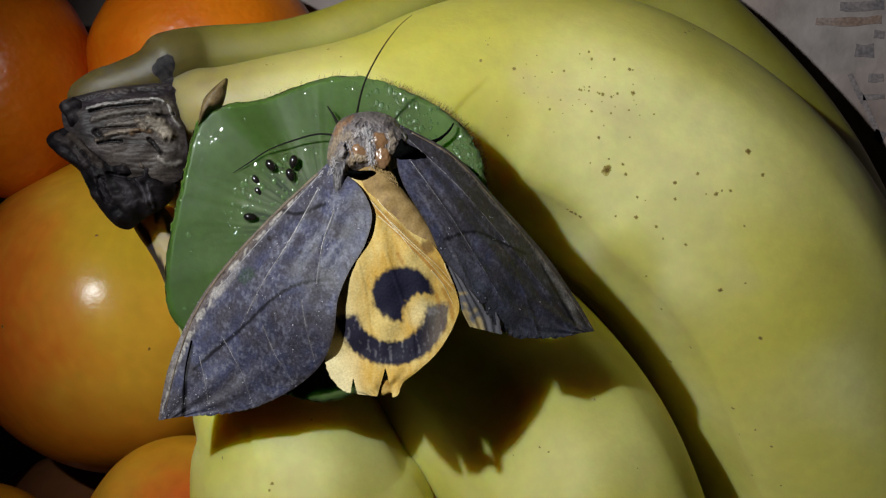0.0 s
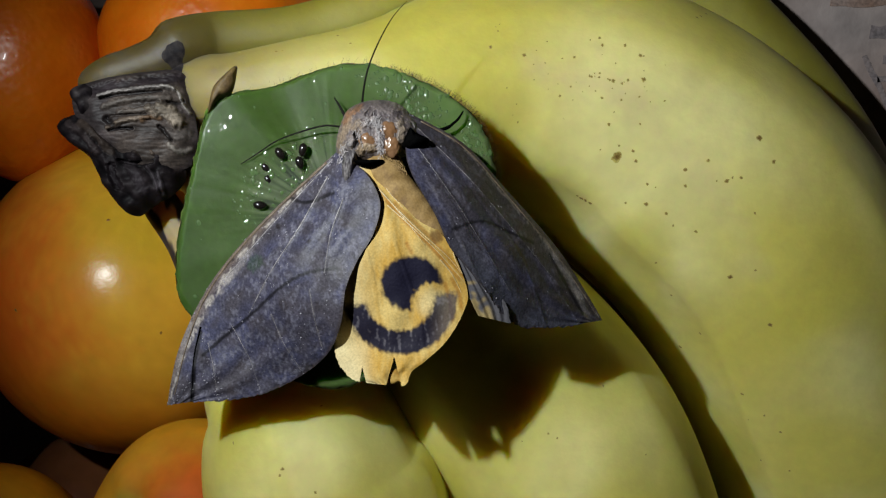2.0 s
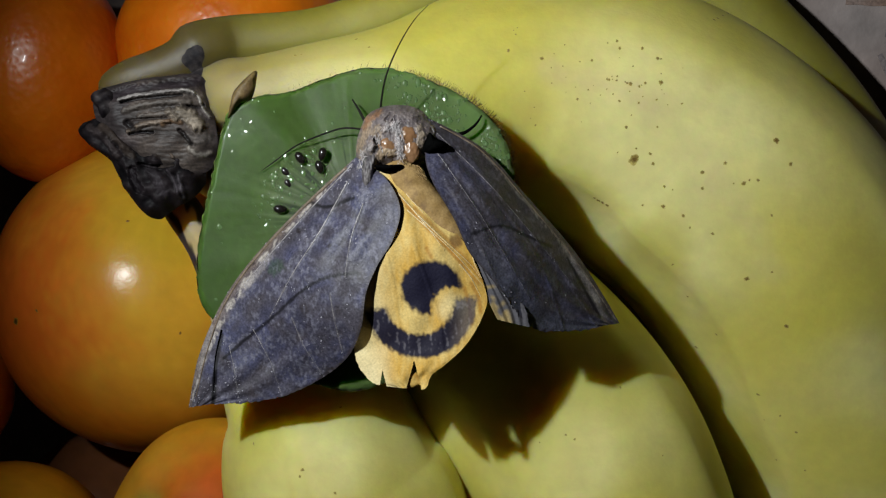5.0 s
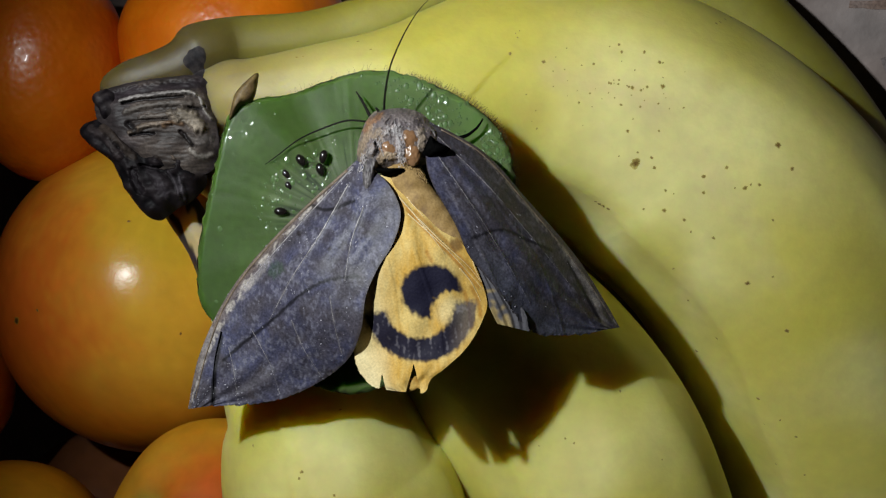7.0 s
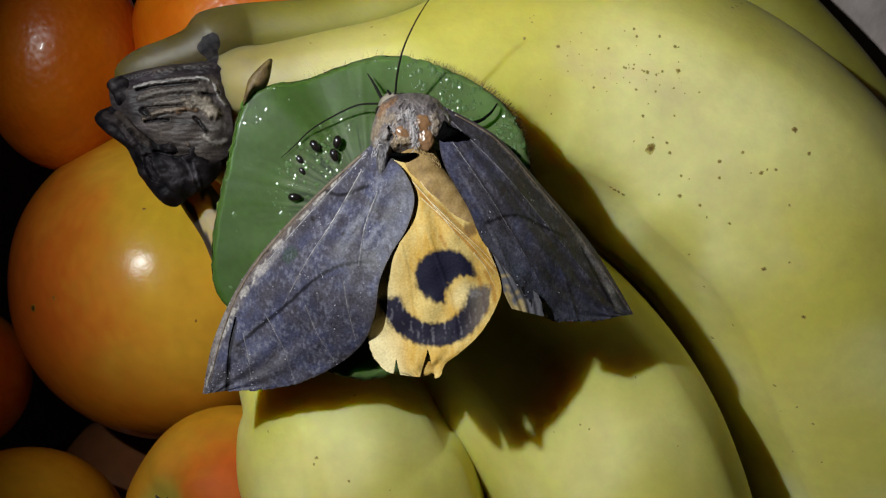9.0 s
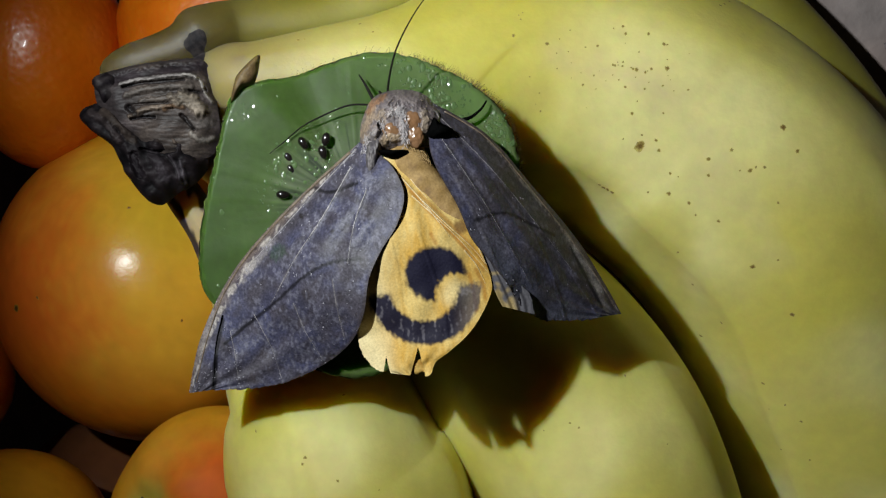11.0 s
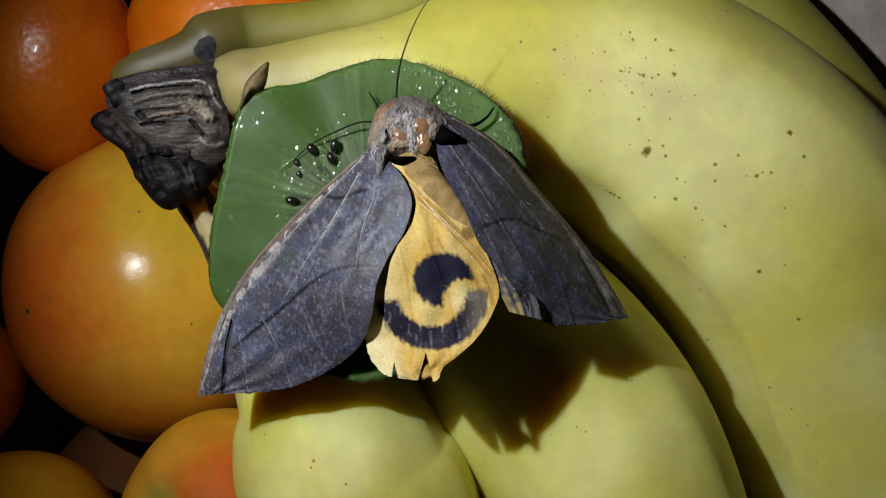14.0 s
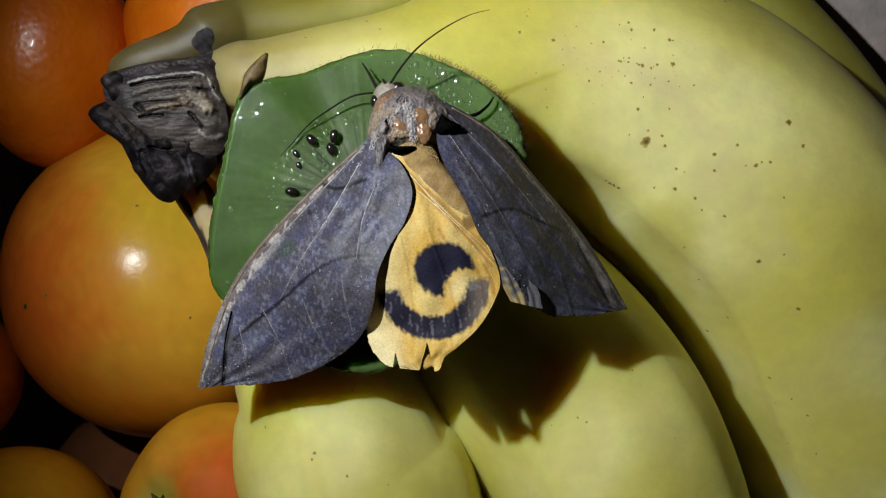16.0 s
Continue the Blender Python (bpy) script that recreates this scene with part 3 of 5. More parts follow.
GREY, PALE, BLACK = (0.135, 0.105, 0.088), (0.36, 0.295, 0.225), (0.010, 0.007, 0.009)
# Pale ridge lines hold painted gloss, black sunken lines painted crease shade.
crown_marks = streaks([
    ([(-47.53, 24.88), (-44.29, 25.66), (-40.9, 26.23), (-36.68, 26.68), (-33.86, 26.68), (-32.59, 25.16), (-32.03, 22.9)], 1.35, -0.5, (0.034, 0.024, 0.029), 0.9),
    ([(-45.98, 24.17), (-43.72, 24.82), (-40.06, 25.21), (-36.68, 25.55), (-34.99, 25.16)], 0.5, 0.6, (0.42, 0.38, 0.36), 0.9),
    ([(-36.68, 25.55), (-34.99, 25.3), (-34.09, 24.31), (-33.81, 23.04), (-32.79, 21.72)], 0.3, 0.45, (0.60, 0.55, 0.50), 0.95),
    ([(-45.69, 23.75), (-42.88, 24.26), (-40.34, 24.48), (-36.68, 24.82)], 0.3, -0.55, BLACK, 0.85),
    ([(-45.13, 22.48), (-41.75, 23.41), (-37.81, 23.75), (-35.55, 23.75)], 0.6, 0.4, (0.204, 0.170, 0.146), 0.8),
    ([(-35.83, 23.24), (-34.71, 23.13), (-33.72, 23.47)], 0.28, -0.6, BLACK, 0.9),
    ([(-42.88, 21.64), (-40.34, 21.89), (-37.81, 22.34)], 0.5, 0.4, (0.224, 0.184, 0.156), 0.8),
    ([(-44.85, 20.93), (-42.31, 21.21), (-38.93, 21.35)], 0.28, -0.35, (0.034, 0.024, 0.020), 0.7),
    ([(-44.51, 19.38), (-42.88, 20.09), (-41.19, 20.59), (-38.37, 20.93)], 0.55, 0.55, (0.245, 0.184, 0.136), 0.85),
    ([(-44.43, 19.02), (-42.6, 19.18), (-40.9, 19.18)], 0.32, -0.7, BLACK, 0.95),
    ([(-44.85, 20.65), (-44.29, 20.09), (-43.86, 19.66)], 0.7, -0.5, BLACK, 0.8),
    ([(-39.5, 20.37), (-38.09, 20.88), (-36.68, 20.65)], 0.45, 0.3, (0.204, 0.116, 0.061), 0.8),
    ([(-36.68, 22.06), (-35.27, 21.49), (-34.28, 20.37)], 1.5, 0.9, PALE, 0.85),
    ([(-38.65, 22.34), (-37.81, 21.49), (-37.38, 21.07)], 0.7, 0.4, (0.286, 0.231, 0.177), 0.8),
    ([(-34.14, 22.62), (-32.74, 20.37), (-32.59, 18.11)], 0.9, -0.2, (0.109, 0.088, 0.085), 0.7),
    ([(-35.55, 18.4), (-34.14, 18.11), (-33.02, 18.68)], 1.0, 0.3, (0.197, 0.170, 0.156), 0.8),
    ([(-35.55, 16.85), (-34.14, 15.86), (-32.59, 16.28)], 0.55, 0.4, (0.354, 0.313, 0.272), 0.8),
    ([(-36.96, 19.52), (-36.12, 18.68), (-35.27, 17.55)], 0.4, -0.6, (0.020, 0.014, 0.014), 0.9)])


def crown_face(x, y, q):
    """Rise and colour of the dried cut face, layered along its length, with shade painted into its creases."""
    grain = wobble((x * 0.5 + 0.6 * y, y * 2.4 - 0.3 * x, 4), 1.0)
    c = lerp((0.062, 0.047, 0.041), GREY, 0.5 + 1.1 * wobble((x, y, 2), 3.0) + 0.5 * grain)
    darkened = max(1 - smooth(-46.5, -42.0, x + 2.0 * wobble((x, y, 3), 2)), smooth(0.86, 0.99, q))
    c = lerp(c, (0.045, 0.034, 0.036), darkened * 0.85)
    lift, c = crown_marks(x, y, c)
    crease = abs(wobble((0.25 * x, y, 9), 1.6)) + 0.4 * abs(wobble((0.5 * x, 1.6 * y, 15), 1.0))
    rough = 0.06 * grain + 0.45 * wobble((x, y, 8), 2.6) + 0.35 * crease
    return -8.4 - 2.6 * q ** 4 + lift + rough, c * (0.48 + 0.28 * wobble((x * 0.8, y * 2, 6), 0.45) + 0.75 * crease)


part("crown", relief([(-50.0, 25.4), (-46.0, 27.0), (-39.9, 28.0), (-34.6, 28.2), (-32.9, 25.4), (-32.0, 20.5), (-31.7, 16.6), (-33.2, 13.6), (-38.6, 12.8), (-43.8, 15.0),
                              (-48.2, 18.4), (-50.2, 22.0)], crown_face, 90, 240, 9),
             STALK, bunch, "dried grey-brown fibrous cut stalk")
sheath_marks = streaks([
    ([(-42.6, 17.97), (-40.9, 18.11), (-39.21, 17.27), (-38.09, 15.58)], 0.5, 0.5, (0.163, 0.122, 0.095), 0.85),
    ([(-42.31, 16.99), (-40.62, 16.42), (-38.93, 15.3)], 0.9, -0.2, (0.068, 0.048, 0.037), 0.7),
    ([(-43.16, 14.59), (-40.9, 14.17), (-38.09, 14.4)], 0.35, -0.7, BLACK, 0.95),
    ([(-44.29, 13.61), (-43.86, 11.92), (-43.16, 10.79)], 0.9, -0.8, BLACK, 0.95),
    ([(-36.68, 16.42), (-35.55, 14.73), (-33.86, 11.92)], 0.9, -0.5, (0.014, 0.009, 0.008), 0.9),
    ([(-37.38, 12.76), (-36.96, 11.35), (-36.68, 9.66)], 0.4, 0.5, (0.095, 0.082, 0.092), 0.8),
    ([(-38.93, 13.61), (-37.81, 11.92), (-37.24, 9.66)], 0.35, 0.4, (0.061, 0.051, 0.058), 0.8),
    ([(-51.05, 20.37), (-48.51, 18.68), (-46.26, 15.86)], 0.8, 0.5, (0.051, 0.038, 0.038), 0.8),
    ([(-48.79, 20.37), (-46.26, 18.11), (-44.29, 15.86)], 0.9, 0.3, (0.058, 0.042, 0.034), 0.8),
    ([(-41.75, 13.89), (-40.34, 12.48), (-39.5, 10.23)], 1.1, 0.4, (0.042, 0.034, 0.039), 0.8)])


def sheath_face(x, y, q):
    n = wobble((x * 1.2, y * 1.2, 4), 2.0)
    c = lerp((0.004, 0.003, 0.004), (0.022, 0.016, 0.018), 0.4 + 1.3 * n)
    # Sunken streaks and creases of the sheath get their shade as darker colour.
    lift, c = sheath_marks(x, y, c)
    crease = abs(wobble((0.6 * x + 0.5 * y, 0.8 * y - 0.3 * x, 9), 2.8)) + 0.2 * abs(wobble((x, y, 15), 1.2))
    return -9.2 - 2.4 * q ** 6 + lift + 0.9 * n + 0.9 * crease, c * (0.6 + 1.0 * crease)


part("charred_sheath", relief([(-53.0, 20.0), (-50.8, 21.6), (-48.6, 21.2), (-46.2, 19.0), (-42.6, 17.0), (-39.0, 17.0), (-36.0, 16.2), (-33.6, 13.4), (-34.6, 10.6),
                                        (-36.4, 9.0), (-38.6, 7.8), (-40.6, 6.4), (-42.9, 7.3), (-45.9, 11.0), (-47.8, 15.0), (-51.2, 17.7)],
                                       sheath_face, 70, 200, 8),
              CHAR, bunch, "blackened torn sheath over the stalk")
part("charred_nub", relief([(-50.9, 25.0), (-48.6, 26.3), (-47.0, 25.0), (-46.8, 21.8), (-48.8, 21.2), (-49.8, 23.1)],
                           lambda x, y, q: (-8.4 - 2.2 * q ** 3 + 0.6 * wobble((x, y, 3), 1.2), lerp(BLACK, (0.06, 0.05, 0.05), 0.3 + wobble((x, y, 1), 1.0))), 24, 60, 8),
     CHAR, bunch, "black torn stub at the cut end")

# ---- the slice of kiwi fruit ----
kiwi = thing("kiwi_slice", (-10.8, 4.7, -8), "wet green kiwi slice with black seeds and fuzzy peel", "kiwi")
KIWI_RIM = [(12.3, 12.1, -1), (10.5, 18.2, -1), (6.1, 22.8, -1), (-1.5, 26.4, -1), (-8.4, 27.6, -1), (-14.8, 26.0, -1), (-19.6, 24.2, -1), (-25.1, 23.1, 0), (-28.4, 20.8, 0),
            (-30.7, 12.1, 0), (-32.7, 0.9, 0), (-32.0, -6.3, 0), (-27.5, -10.7, 0), (-21.1, -15.3, 0), (-14.7, -17.8, 0), (-10.7, -18.5, 0), (-5.9, -17.1, 0), (0.5, -12.7, 0),
            (7.7, -3.1, -1), (11.7, 4.9, -1)]
CORE = Vector((-10.3, 5.7))


def kiwi_shapes():
    count, rings = 320, 90
    rim = curve(KIWI_RIM, count, True)
    verts, faces, paints = [], [], []
    for i in range(rings + 1):
        f = i / rings
        for j in range(count):
            q = rim[j] * f + np.array((*CORE, 0)) * (1 - f)
            x, y = q[0], q[1]
            d = math.hypot(x - CORE.x, y - CORE.y)
            th = math.atan2(y - CORE.y, x - CORE.x)
            z = q[2] - 0.5 * smooth(0.97, 1.0, f) + 0.12 * wobble((x, y, 0), 7)
            ray = 0.8 * wobble((math.cos(th) * 13, math.sin(th) * 13, d * 0.03), 1.0) + 0.8 * wobble((math.cos(th) * 26, math.sin(th) * 26, d * 0.04), 1.0)
            z += 0.03 * ray * smooth(4, 9, d)
            c = lerp((0.109, 0.141, 0.068), (0.067, 0.112, 0.022), smooth(6, 14, d))
            c = lerp(c, (0.204, 0.243, 0.135), smooth(0.1, 0.6, ray) * 0.4 * smooth(6, 9, d) * (1 - smooth(10, 16, d)))
            c = lerp(c, (0.015, 0.029, 0.013), smooth(0.0, 0.4, -ray) * 0.7 * smooth(5, 8, d) * (1 - smooth(9, 13, d)))
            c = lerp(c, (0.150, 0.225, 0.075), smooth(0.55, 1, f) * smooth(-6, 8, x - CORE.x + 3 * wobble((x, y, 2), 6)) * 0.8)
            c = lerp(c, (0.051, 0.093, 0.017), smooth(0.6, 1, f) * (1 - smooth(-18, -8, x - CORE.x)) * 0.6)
            c = c * np.array((0.96, 1.02, 1.02)) * (1 + 0.14 * wobble((x, y, 4), 4.0) + 0.08 * wobble((x, y, 8), 0.9))
            x += 0.35 * wobble((x, y, 1), 0.9) * smooth(0.9, 1, f)
            y += 0.35 * wobble((x, y, 2), 0.9) * smooth(0.9, 1, f)
            verts.append((x, y, z))
            paints.append(c)
    for i in range(rings):
        for j in range(count):
            k = (j + 1) % count
            faces.append((i * count + j, (i + 1) * count + j, (i + 1) * count + k, i * count + k))
    mid = rim[:, :2].mean(axis=0)
    for drop, shrink in ((2.5, 0.985), (6.6, 0.90)):
        for j in range(count):
            x, y = mid + (rim[j, :2] - mid) * shrink
            verts.append((x, y, rim[j, 2] - drop))
            paints.append(paints[rings * count + j])
    for i in (rings, rings + 1):
        for j in range(count):
            k = (j + 1) % count
            faces.append((i * count + j, (i + 1) * count + j, (i + 1) * count + k, i * count + k))
    faces.append(tuple(range((rings + 3) * count - 1, (rings + 2) * count - 1, -1)))
    flesh = (verts, faces, np.array(paints))
    verts, faces = [], []
    steps = 8
    for i in range(steps + 1):
        f = i / steps
        for j in range(count):
            out = rim[j, :2] - mid
            out = out / np.linalg.norm(out)
            x, y = rim[j, :2] + out * (0.45 * math.sin(math.pi * f) - 2.5 * f * f + 0.15 * wobble((rim[j, 0], rim[j, 1], f * 6), 1.0))
            verts.append((x, y, rim[j, 2] - 0.48 - 7.2 * f + 0.2 * wobble((x, y, 9), 1.0) * (1 - f)))
    for i in range(steps):
        for j in range(count):
            k = (j + 1) % count
            faces.append((i * count + j, (i + 1) * count + j, (i + 1) * count + k, i * count + k))
    faces.append(tuple(range((steps + 1) * count - 1, steps * count - 1, -1)))
    return flesh, (verts, faces), rim, mid


flesh, peel_shape, rim, mid = kiwi_shapes()
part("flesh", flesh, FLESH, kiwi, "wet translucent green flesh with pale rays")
part("peel", peel_shape, KIWI_SKIN, kiwi, "thin brown fuzzy peel")
roots, ways = [], []
for _ in range(3200):
    j = random.randrange(len(rim))
    if rim[j, 1] < 6 or (rim[j, 0] < -3 and random.random() < 0.9) or rim[j, 0] < -24:
        continue
    out = rim[j, :2] - mid
    out = out / np.linalg.norm(out)
    k = random.uniform(0, 1)
    roots.append((rim[j, 0] + out[0] * (0.3 * k), rim[j, 1] + out[1] * (0.3 * k), rim[j, 2] - 1.1 - 1.8 * k))
    ways.append((out[0] + random.gauss(0, 0.5), out[1] + random.gauss(0, 0.5) + 0.3, random.uniform(-0.3, 0.7)))
part("peel_fuzz", blades(roots, ways, 1.2, 0.035), HAIR, kiwi, "short brown hairs", kind="stuff")
part("peel_flap", lump([(-28.3, 20.2, 1), (-27.5, 23.9, 1), (-25.6, 26.1, 1), (-24.3, 27.0, 1), (-24.1, 26.1, 1), (-24.9, 23.1, 1), (-26.5, 22.3, 1)], 1.4, 3, 0.25, 3,
                       lambda x, y, z, d: lerp((0.10, 0.06, 0.03), (0.22, 0.15, 0.05), 0.5 + d), 12, 50), STALK, kiwi, "brown torn flap of peel")
for x, y, z, a in [(-18.14, 14.64, 0.55, 55), (-14.88, 15.2, 0.55, 100), (-15.4, 13.4, 0.2, 70), (-21.02, 7.32, 0.5, 5), (-20.3, 12.71, -0.45, 50), (-19.91, 11.04, -0.5, 60)]:
    part("seed", ball((x, y, z), (1.15, 0.62, 0.6), 10, 14, lambda d: 1 - 0.25 * smooth(0.2, 1, d.x), None, Matrix.Rotation(radians(180 - a), 3, "Z")), SEED, kiwi)
drops = []
face = BVHTree.FromPolygons([tuple(v) for v in flesh[0]], [tuple(f) for f in flesh[1]])
WETTEST = [(-5.5, 26.3, 2.2, 26), (-2.3, 23.6, 1.6, 50), (1.3, 21.5, 2.2, 90), (3.7, 20.8, 1.5, 26), (8.7, 16.7, 1.5, 70), (10.2, 14.3, 1.2, 46), (-11.5, 23.2, 2.5, 5),
           (-16.0, 14.2, 1.4, 24), (-16.3, 12.0, 1.5, 40), (-20.4, 12.1, 1.6, 30), (-21.6, 9.6, 1.5, 28), (-22.6, 6.6, 1.2, 24), (-25.2, 21.6, 1.6, 7), (-29.1, 3.3, 3.0, 9),
           (-27.0, -6.0, 2.5, 8), (-12.3, -15.9, 2.2, 14)]
for x, y, spread, count in WETTEST:
    for _ in range(round(0.75 * count)):
        hit = face.ray_cast(Vector((x + random.gauss(0, spread), y + random.gauss(0, spread), 60)), Vector((0, 0, -1)))[0]
        if hit is None:
            continue
        r = 0.12 + 0.34 * random.random() ** 3
        seed = Vector((random.random() * 90, 0, 0))
        drops.append(ball(hit - Vector((0, 0, 0.16 * r)), (r, r * random.uniform(0.7, 1.7), r * 0.33), 10, 14, lambda d: 1 + 0.3 * wobble(d + seed, 0.8)))
part("juice", join(*drops), JUICE, kiwi, "beads of juice", kind="stuff")

# ---- the moth ----
moth = thing("moth", (-4.4, 16.3, 1), "grey-brown moth with orange eyespotted hindwing on the kiwi slice", "moth")


def inside(x, y, corners):
    """Whether a place lies in a triangle."""
    side = [(b[0] - a[0]) * (y - a[1]) - (b[1] - a[1]) * (x - a[0]) for a, b in zip(corners, (*corners[1:], corners[0]))]
    return min(side) > 0 or max(side) < 0


def wing(lead, trail, long, wide, arch, paint, veins=(), cuts=()):
    """A wing between its leading edge and its trailing edge, which meet at root and tip."""
    a, b = curve(lead, long), curve(trail, long)
    veins = [[tuple(q[:2]) for q in curve(l, 8)] for l in veins]
    verts, faces, paints = [], [], []
    for i in range(long):
        for j in range(wide):
            t = j / (wide - 1)
            p = a[i] * (1 - t) + b[i] * t
            s = i / (long - 1)
            bow = arch * math.sin(math.pi * t) * math.sin(math.pi * min(1, s * 1.05 + 0.02))
            fold = 0.16 * math.sin(t * 26 + 2 * s) * smooth(0.05, 0.3, s) * math.sin(math.pi * t)
            raised = 0.0
            for l in veins:
                raised = max(raised, 1 - smooth(0.05, 0.4, near(p[0], p[1], l)))
            fray = (0.12 if cuts else 0.28) * wobble((p[0] * 1.7, p[1] * 1.7, 2), 0.5 if cuts else 0.8) * (smooth(0.9, 1.0, t) + (smooth(0.9, 1.0, 1 - t) if cuts else 0)) * smooth(0.55, 0.7, s)
            verts.append((p[0] + fray, p[1] + fray, p[2] + bow + fold + 0.08 * raised + 0.18 * wobble(p, 2.5)))
            paints.append(paint(p[0], p[1], s, t))
    for i in range(long - 1):
        for j in range(wide - 1):
            k = i * wide + j
            x, y, _ = verts[k]
            if not any(inside(x, y, cut) for cut in cuts):
                faces.append((k, k + 1, k + wide + 1, k + wide))
    return verts, faces, np.array(paints)


MOSS = Vector((-20.9, -0.8))


def forewing_paint(dark_lines, veins, edge, dots=(), pale=()):
    dark_lines = [[tuple(q[:2]) for q in curve(l, 14)] for l in dark_lines]
    veins = [[tuple(q[:2]) for q in curve(l, 8)] for l in veins]

    def paint(x, y, s, t):
        n1, n2, n3 = wobble((x, y, 0), 5), wobble((x, y, 3), 1.6), wobble((x, y * 0.7, 7), 0.38)
        c = lerp((0.074, 0.066, 0.083), (0.069, 0.070, 0.125), 0.5 + 1.5 * n1 + 0.9 * wobble((x, y, 9), 2.4))
        c = lerp(c, (0.062, 0.050, 0.052), smooth(0.0, 0.5, n2 + 0.5 * n1) * 0.5)
        c = lerp(c, (0.055, 0.045, 0.042), edge * (1 - smooth(0.25, 0.75, t + 0.2 * n1)) * 0.8)
        c = lerp(c, (0.094, 0.097, 0.13), edge * smooth(0.62, 0.9, t + 0.1 * n2) * smooth(0.35, 0.6, s) * 0.8)
        c = lerp(c, (0.182, 0.176, 0.225), smooth(0.0, 0.6, n3 + 0.5 * wobble((x, y, 21), 1.8) + 0.4 * n1) * 0.6 * (1 - 0.5 * edge))
        c = lerp(c, (0.20, 0.145, 0.105), (1 - smooth(0.02, 0.12, t + 0.03 * n2)) * (0.65 - 0.45 * edge))
        for l in veins:
            c = lerp(c, (0.23, 0.21, 0.22), (1 - smooth(0.05, 0.24, near(x, y, l))) * (0.3 + 0.9 * n2 + 0.5 * n3) * (1 - 0.6 * smooth(0.45, 0.7, s)) * (1 - 0.6 * edge))
        c = c * (1 + 0.22 * wobble((x, y, 31), 0.22) + 0.25 * wobble((x * 0.6 + y * 0.8, (y * 0.6 - x * 0.8) * 0.25, 33), 0.5))
        for px, py, r in dots:
            c = lerp(c, (0.02, 0.014, 0.014), (1 - smooth(0.4, 1.0, math.hypot(x - px, y - py) / r + 0.4 * n3)) * 0.8)
        for l in pale:
            c = lerp(c, (0.40, 0.36, 0.34), (1 - smooth(0.15, 0.75, near(x, y, l) + 0.3 * n3)) * (0.5 + 0.8 * n2))
        for l in dark_lines:
            c = lerp(c, (0.008, 0.007, 0.009), (1 - smooth(0.10, 0.36, near(x, y, l) + 0.10 * n3)) * 0.85)
        # Gloss beside the costal rib, painted as a broken pale line.
        c = lerp(c, (0.58, 0.52, 0.46), (1 - smooth(0.008, 0.03, abs(t - 0.075 + 0.02 * n2))) * smooth(-0.1, 0.4, n3 + n2 + 0.2) * (0.7 - 0.4 * edge))
        c = lerp(c, (0.05, 0.10, 0.055), (1 - smooth(0.4, 1.5, math.hypot(x - MOSS.x, y - MOSS.y) + 0.8 * n3)) * 0.45)
        return lerp(c, (0.06, 0.045, 0.04), smooth(0.965, 1.0, t) * 0.7)
    return paint


VEINS_L = [[(-10.3, 13.1, 6), (-17.3, 5.9, 5), (-26.9, -4.6, 3)], [(-10.9, 10.7, 8), (-14.7, 3.9, 8), (-18.2, -1.4, 7), (-21.8, -7.6, 6)], [(-8.7, 7.5, 10), (-10.3, 3.0, 11), (-11.1, -2.2, 11)],
           [(-24.4, -9.3, 4), (-22.1, -13.9, 4), (-20.7, -18.7, 3)], [(-18.6, -7.6, 7), (-17.2, -11.4, 6), (-15.0, -15.4, 5)], [(-27.9, -11.7, 2), (-27.1, -15.7, 2), (-26.8, -19.5, 1.5)],
           [(-13.1, -4.4, 9), (-12.4, -9.0, 8), (-11.7, -12.5, 7)]]
VEINS_R = [[(1.2, 17.2, 7), (9.0, 9.4, 5), (21.1, -4.7, 1)], [(1.2, 14.4, 9), (7.2, 5.3, 9), (13.4, -5.3, 7)], [(2.3, 10.5, 11), (7.1, 0.8, 11), (10.2, -6.7, 10)],
           [(8.9, 8.5, 6), (15.3, -0.7, 4), (18.4, -9.3, 4)], [(16.9, 0.9, 3), (21.1, -5.5, 1), (23.6, -9.5, 0)]]
left_fore = wing([(-9.9, 14.1, 6), (-17.4, 7.6, 4), (-24.7, 0.2, 2.5), (-29.2, -6.1, 1.5), (-32.4, -13.4, 1), (-34.0, -20.5, 0)],
                 [(-9.9, 14.1, 6), (-5.9, 11.2, 9.5), (-3.8, 7.1, 11.5), (-4.6, 3.0, 12), (-6.8, -0.7, 12), (-8.3, -4.3, 12), (-9.0, -8.8, 11),
                  (-11.0, -12.9, 7), (-15.2, -16.4, 2.8), (-20.9, -19.0, 1.7), (-25.7, -19.8, 1.3), (-30.2, -19.9, 0.9)], 260, 150, 1.6,
                 forewing_paint([[(-9.5, -1.6, 12), (-13.7, -2.2, 10), (-17.2, -4.1, 9), (-21.8, -8.0, 6), (-25.6, -10.8, 4), (-28.7, -13.5, 2)],
                                 [(-30.5, -19.9, 1), (-30.1, -15.7, 2), (-29.0, -10.2, 2)], [(-30.4, -19.9, 1), (-30.0, -16.5, 2), (-29.9, -14.1, 2)], [(-17.3, 8.6, 5), (-13.9, 7.3, 8), (-10.1, 8.4, 9)]],
                                VEINS_L, 0, [(-17.62, 4.19, 0.5), (-13.24, 2.03, 0.45), (-24.36, -0.16, 0.4)],
                                [[(-21.57, 0.85), (-23.81, -1.63), (-26.01, -4.46)], [(-30.43, -9.38), (-31.54, -13.32), (-32.7, -16.59)]]), VEINS_L)
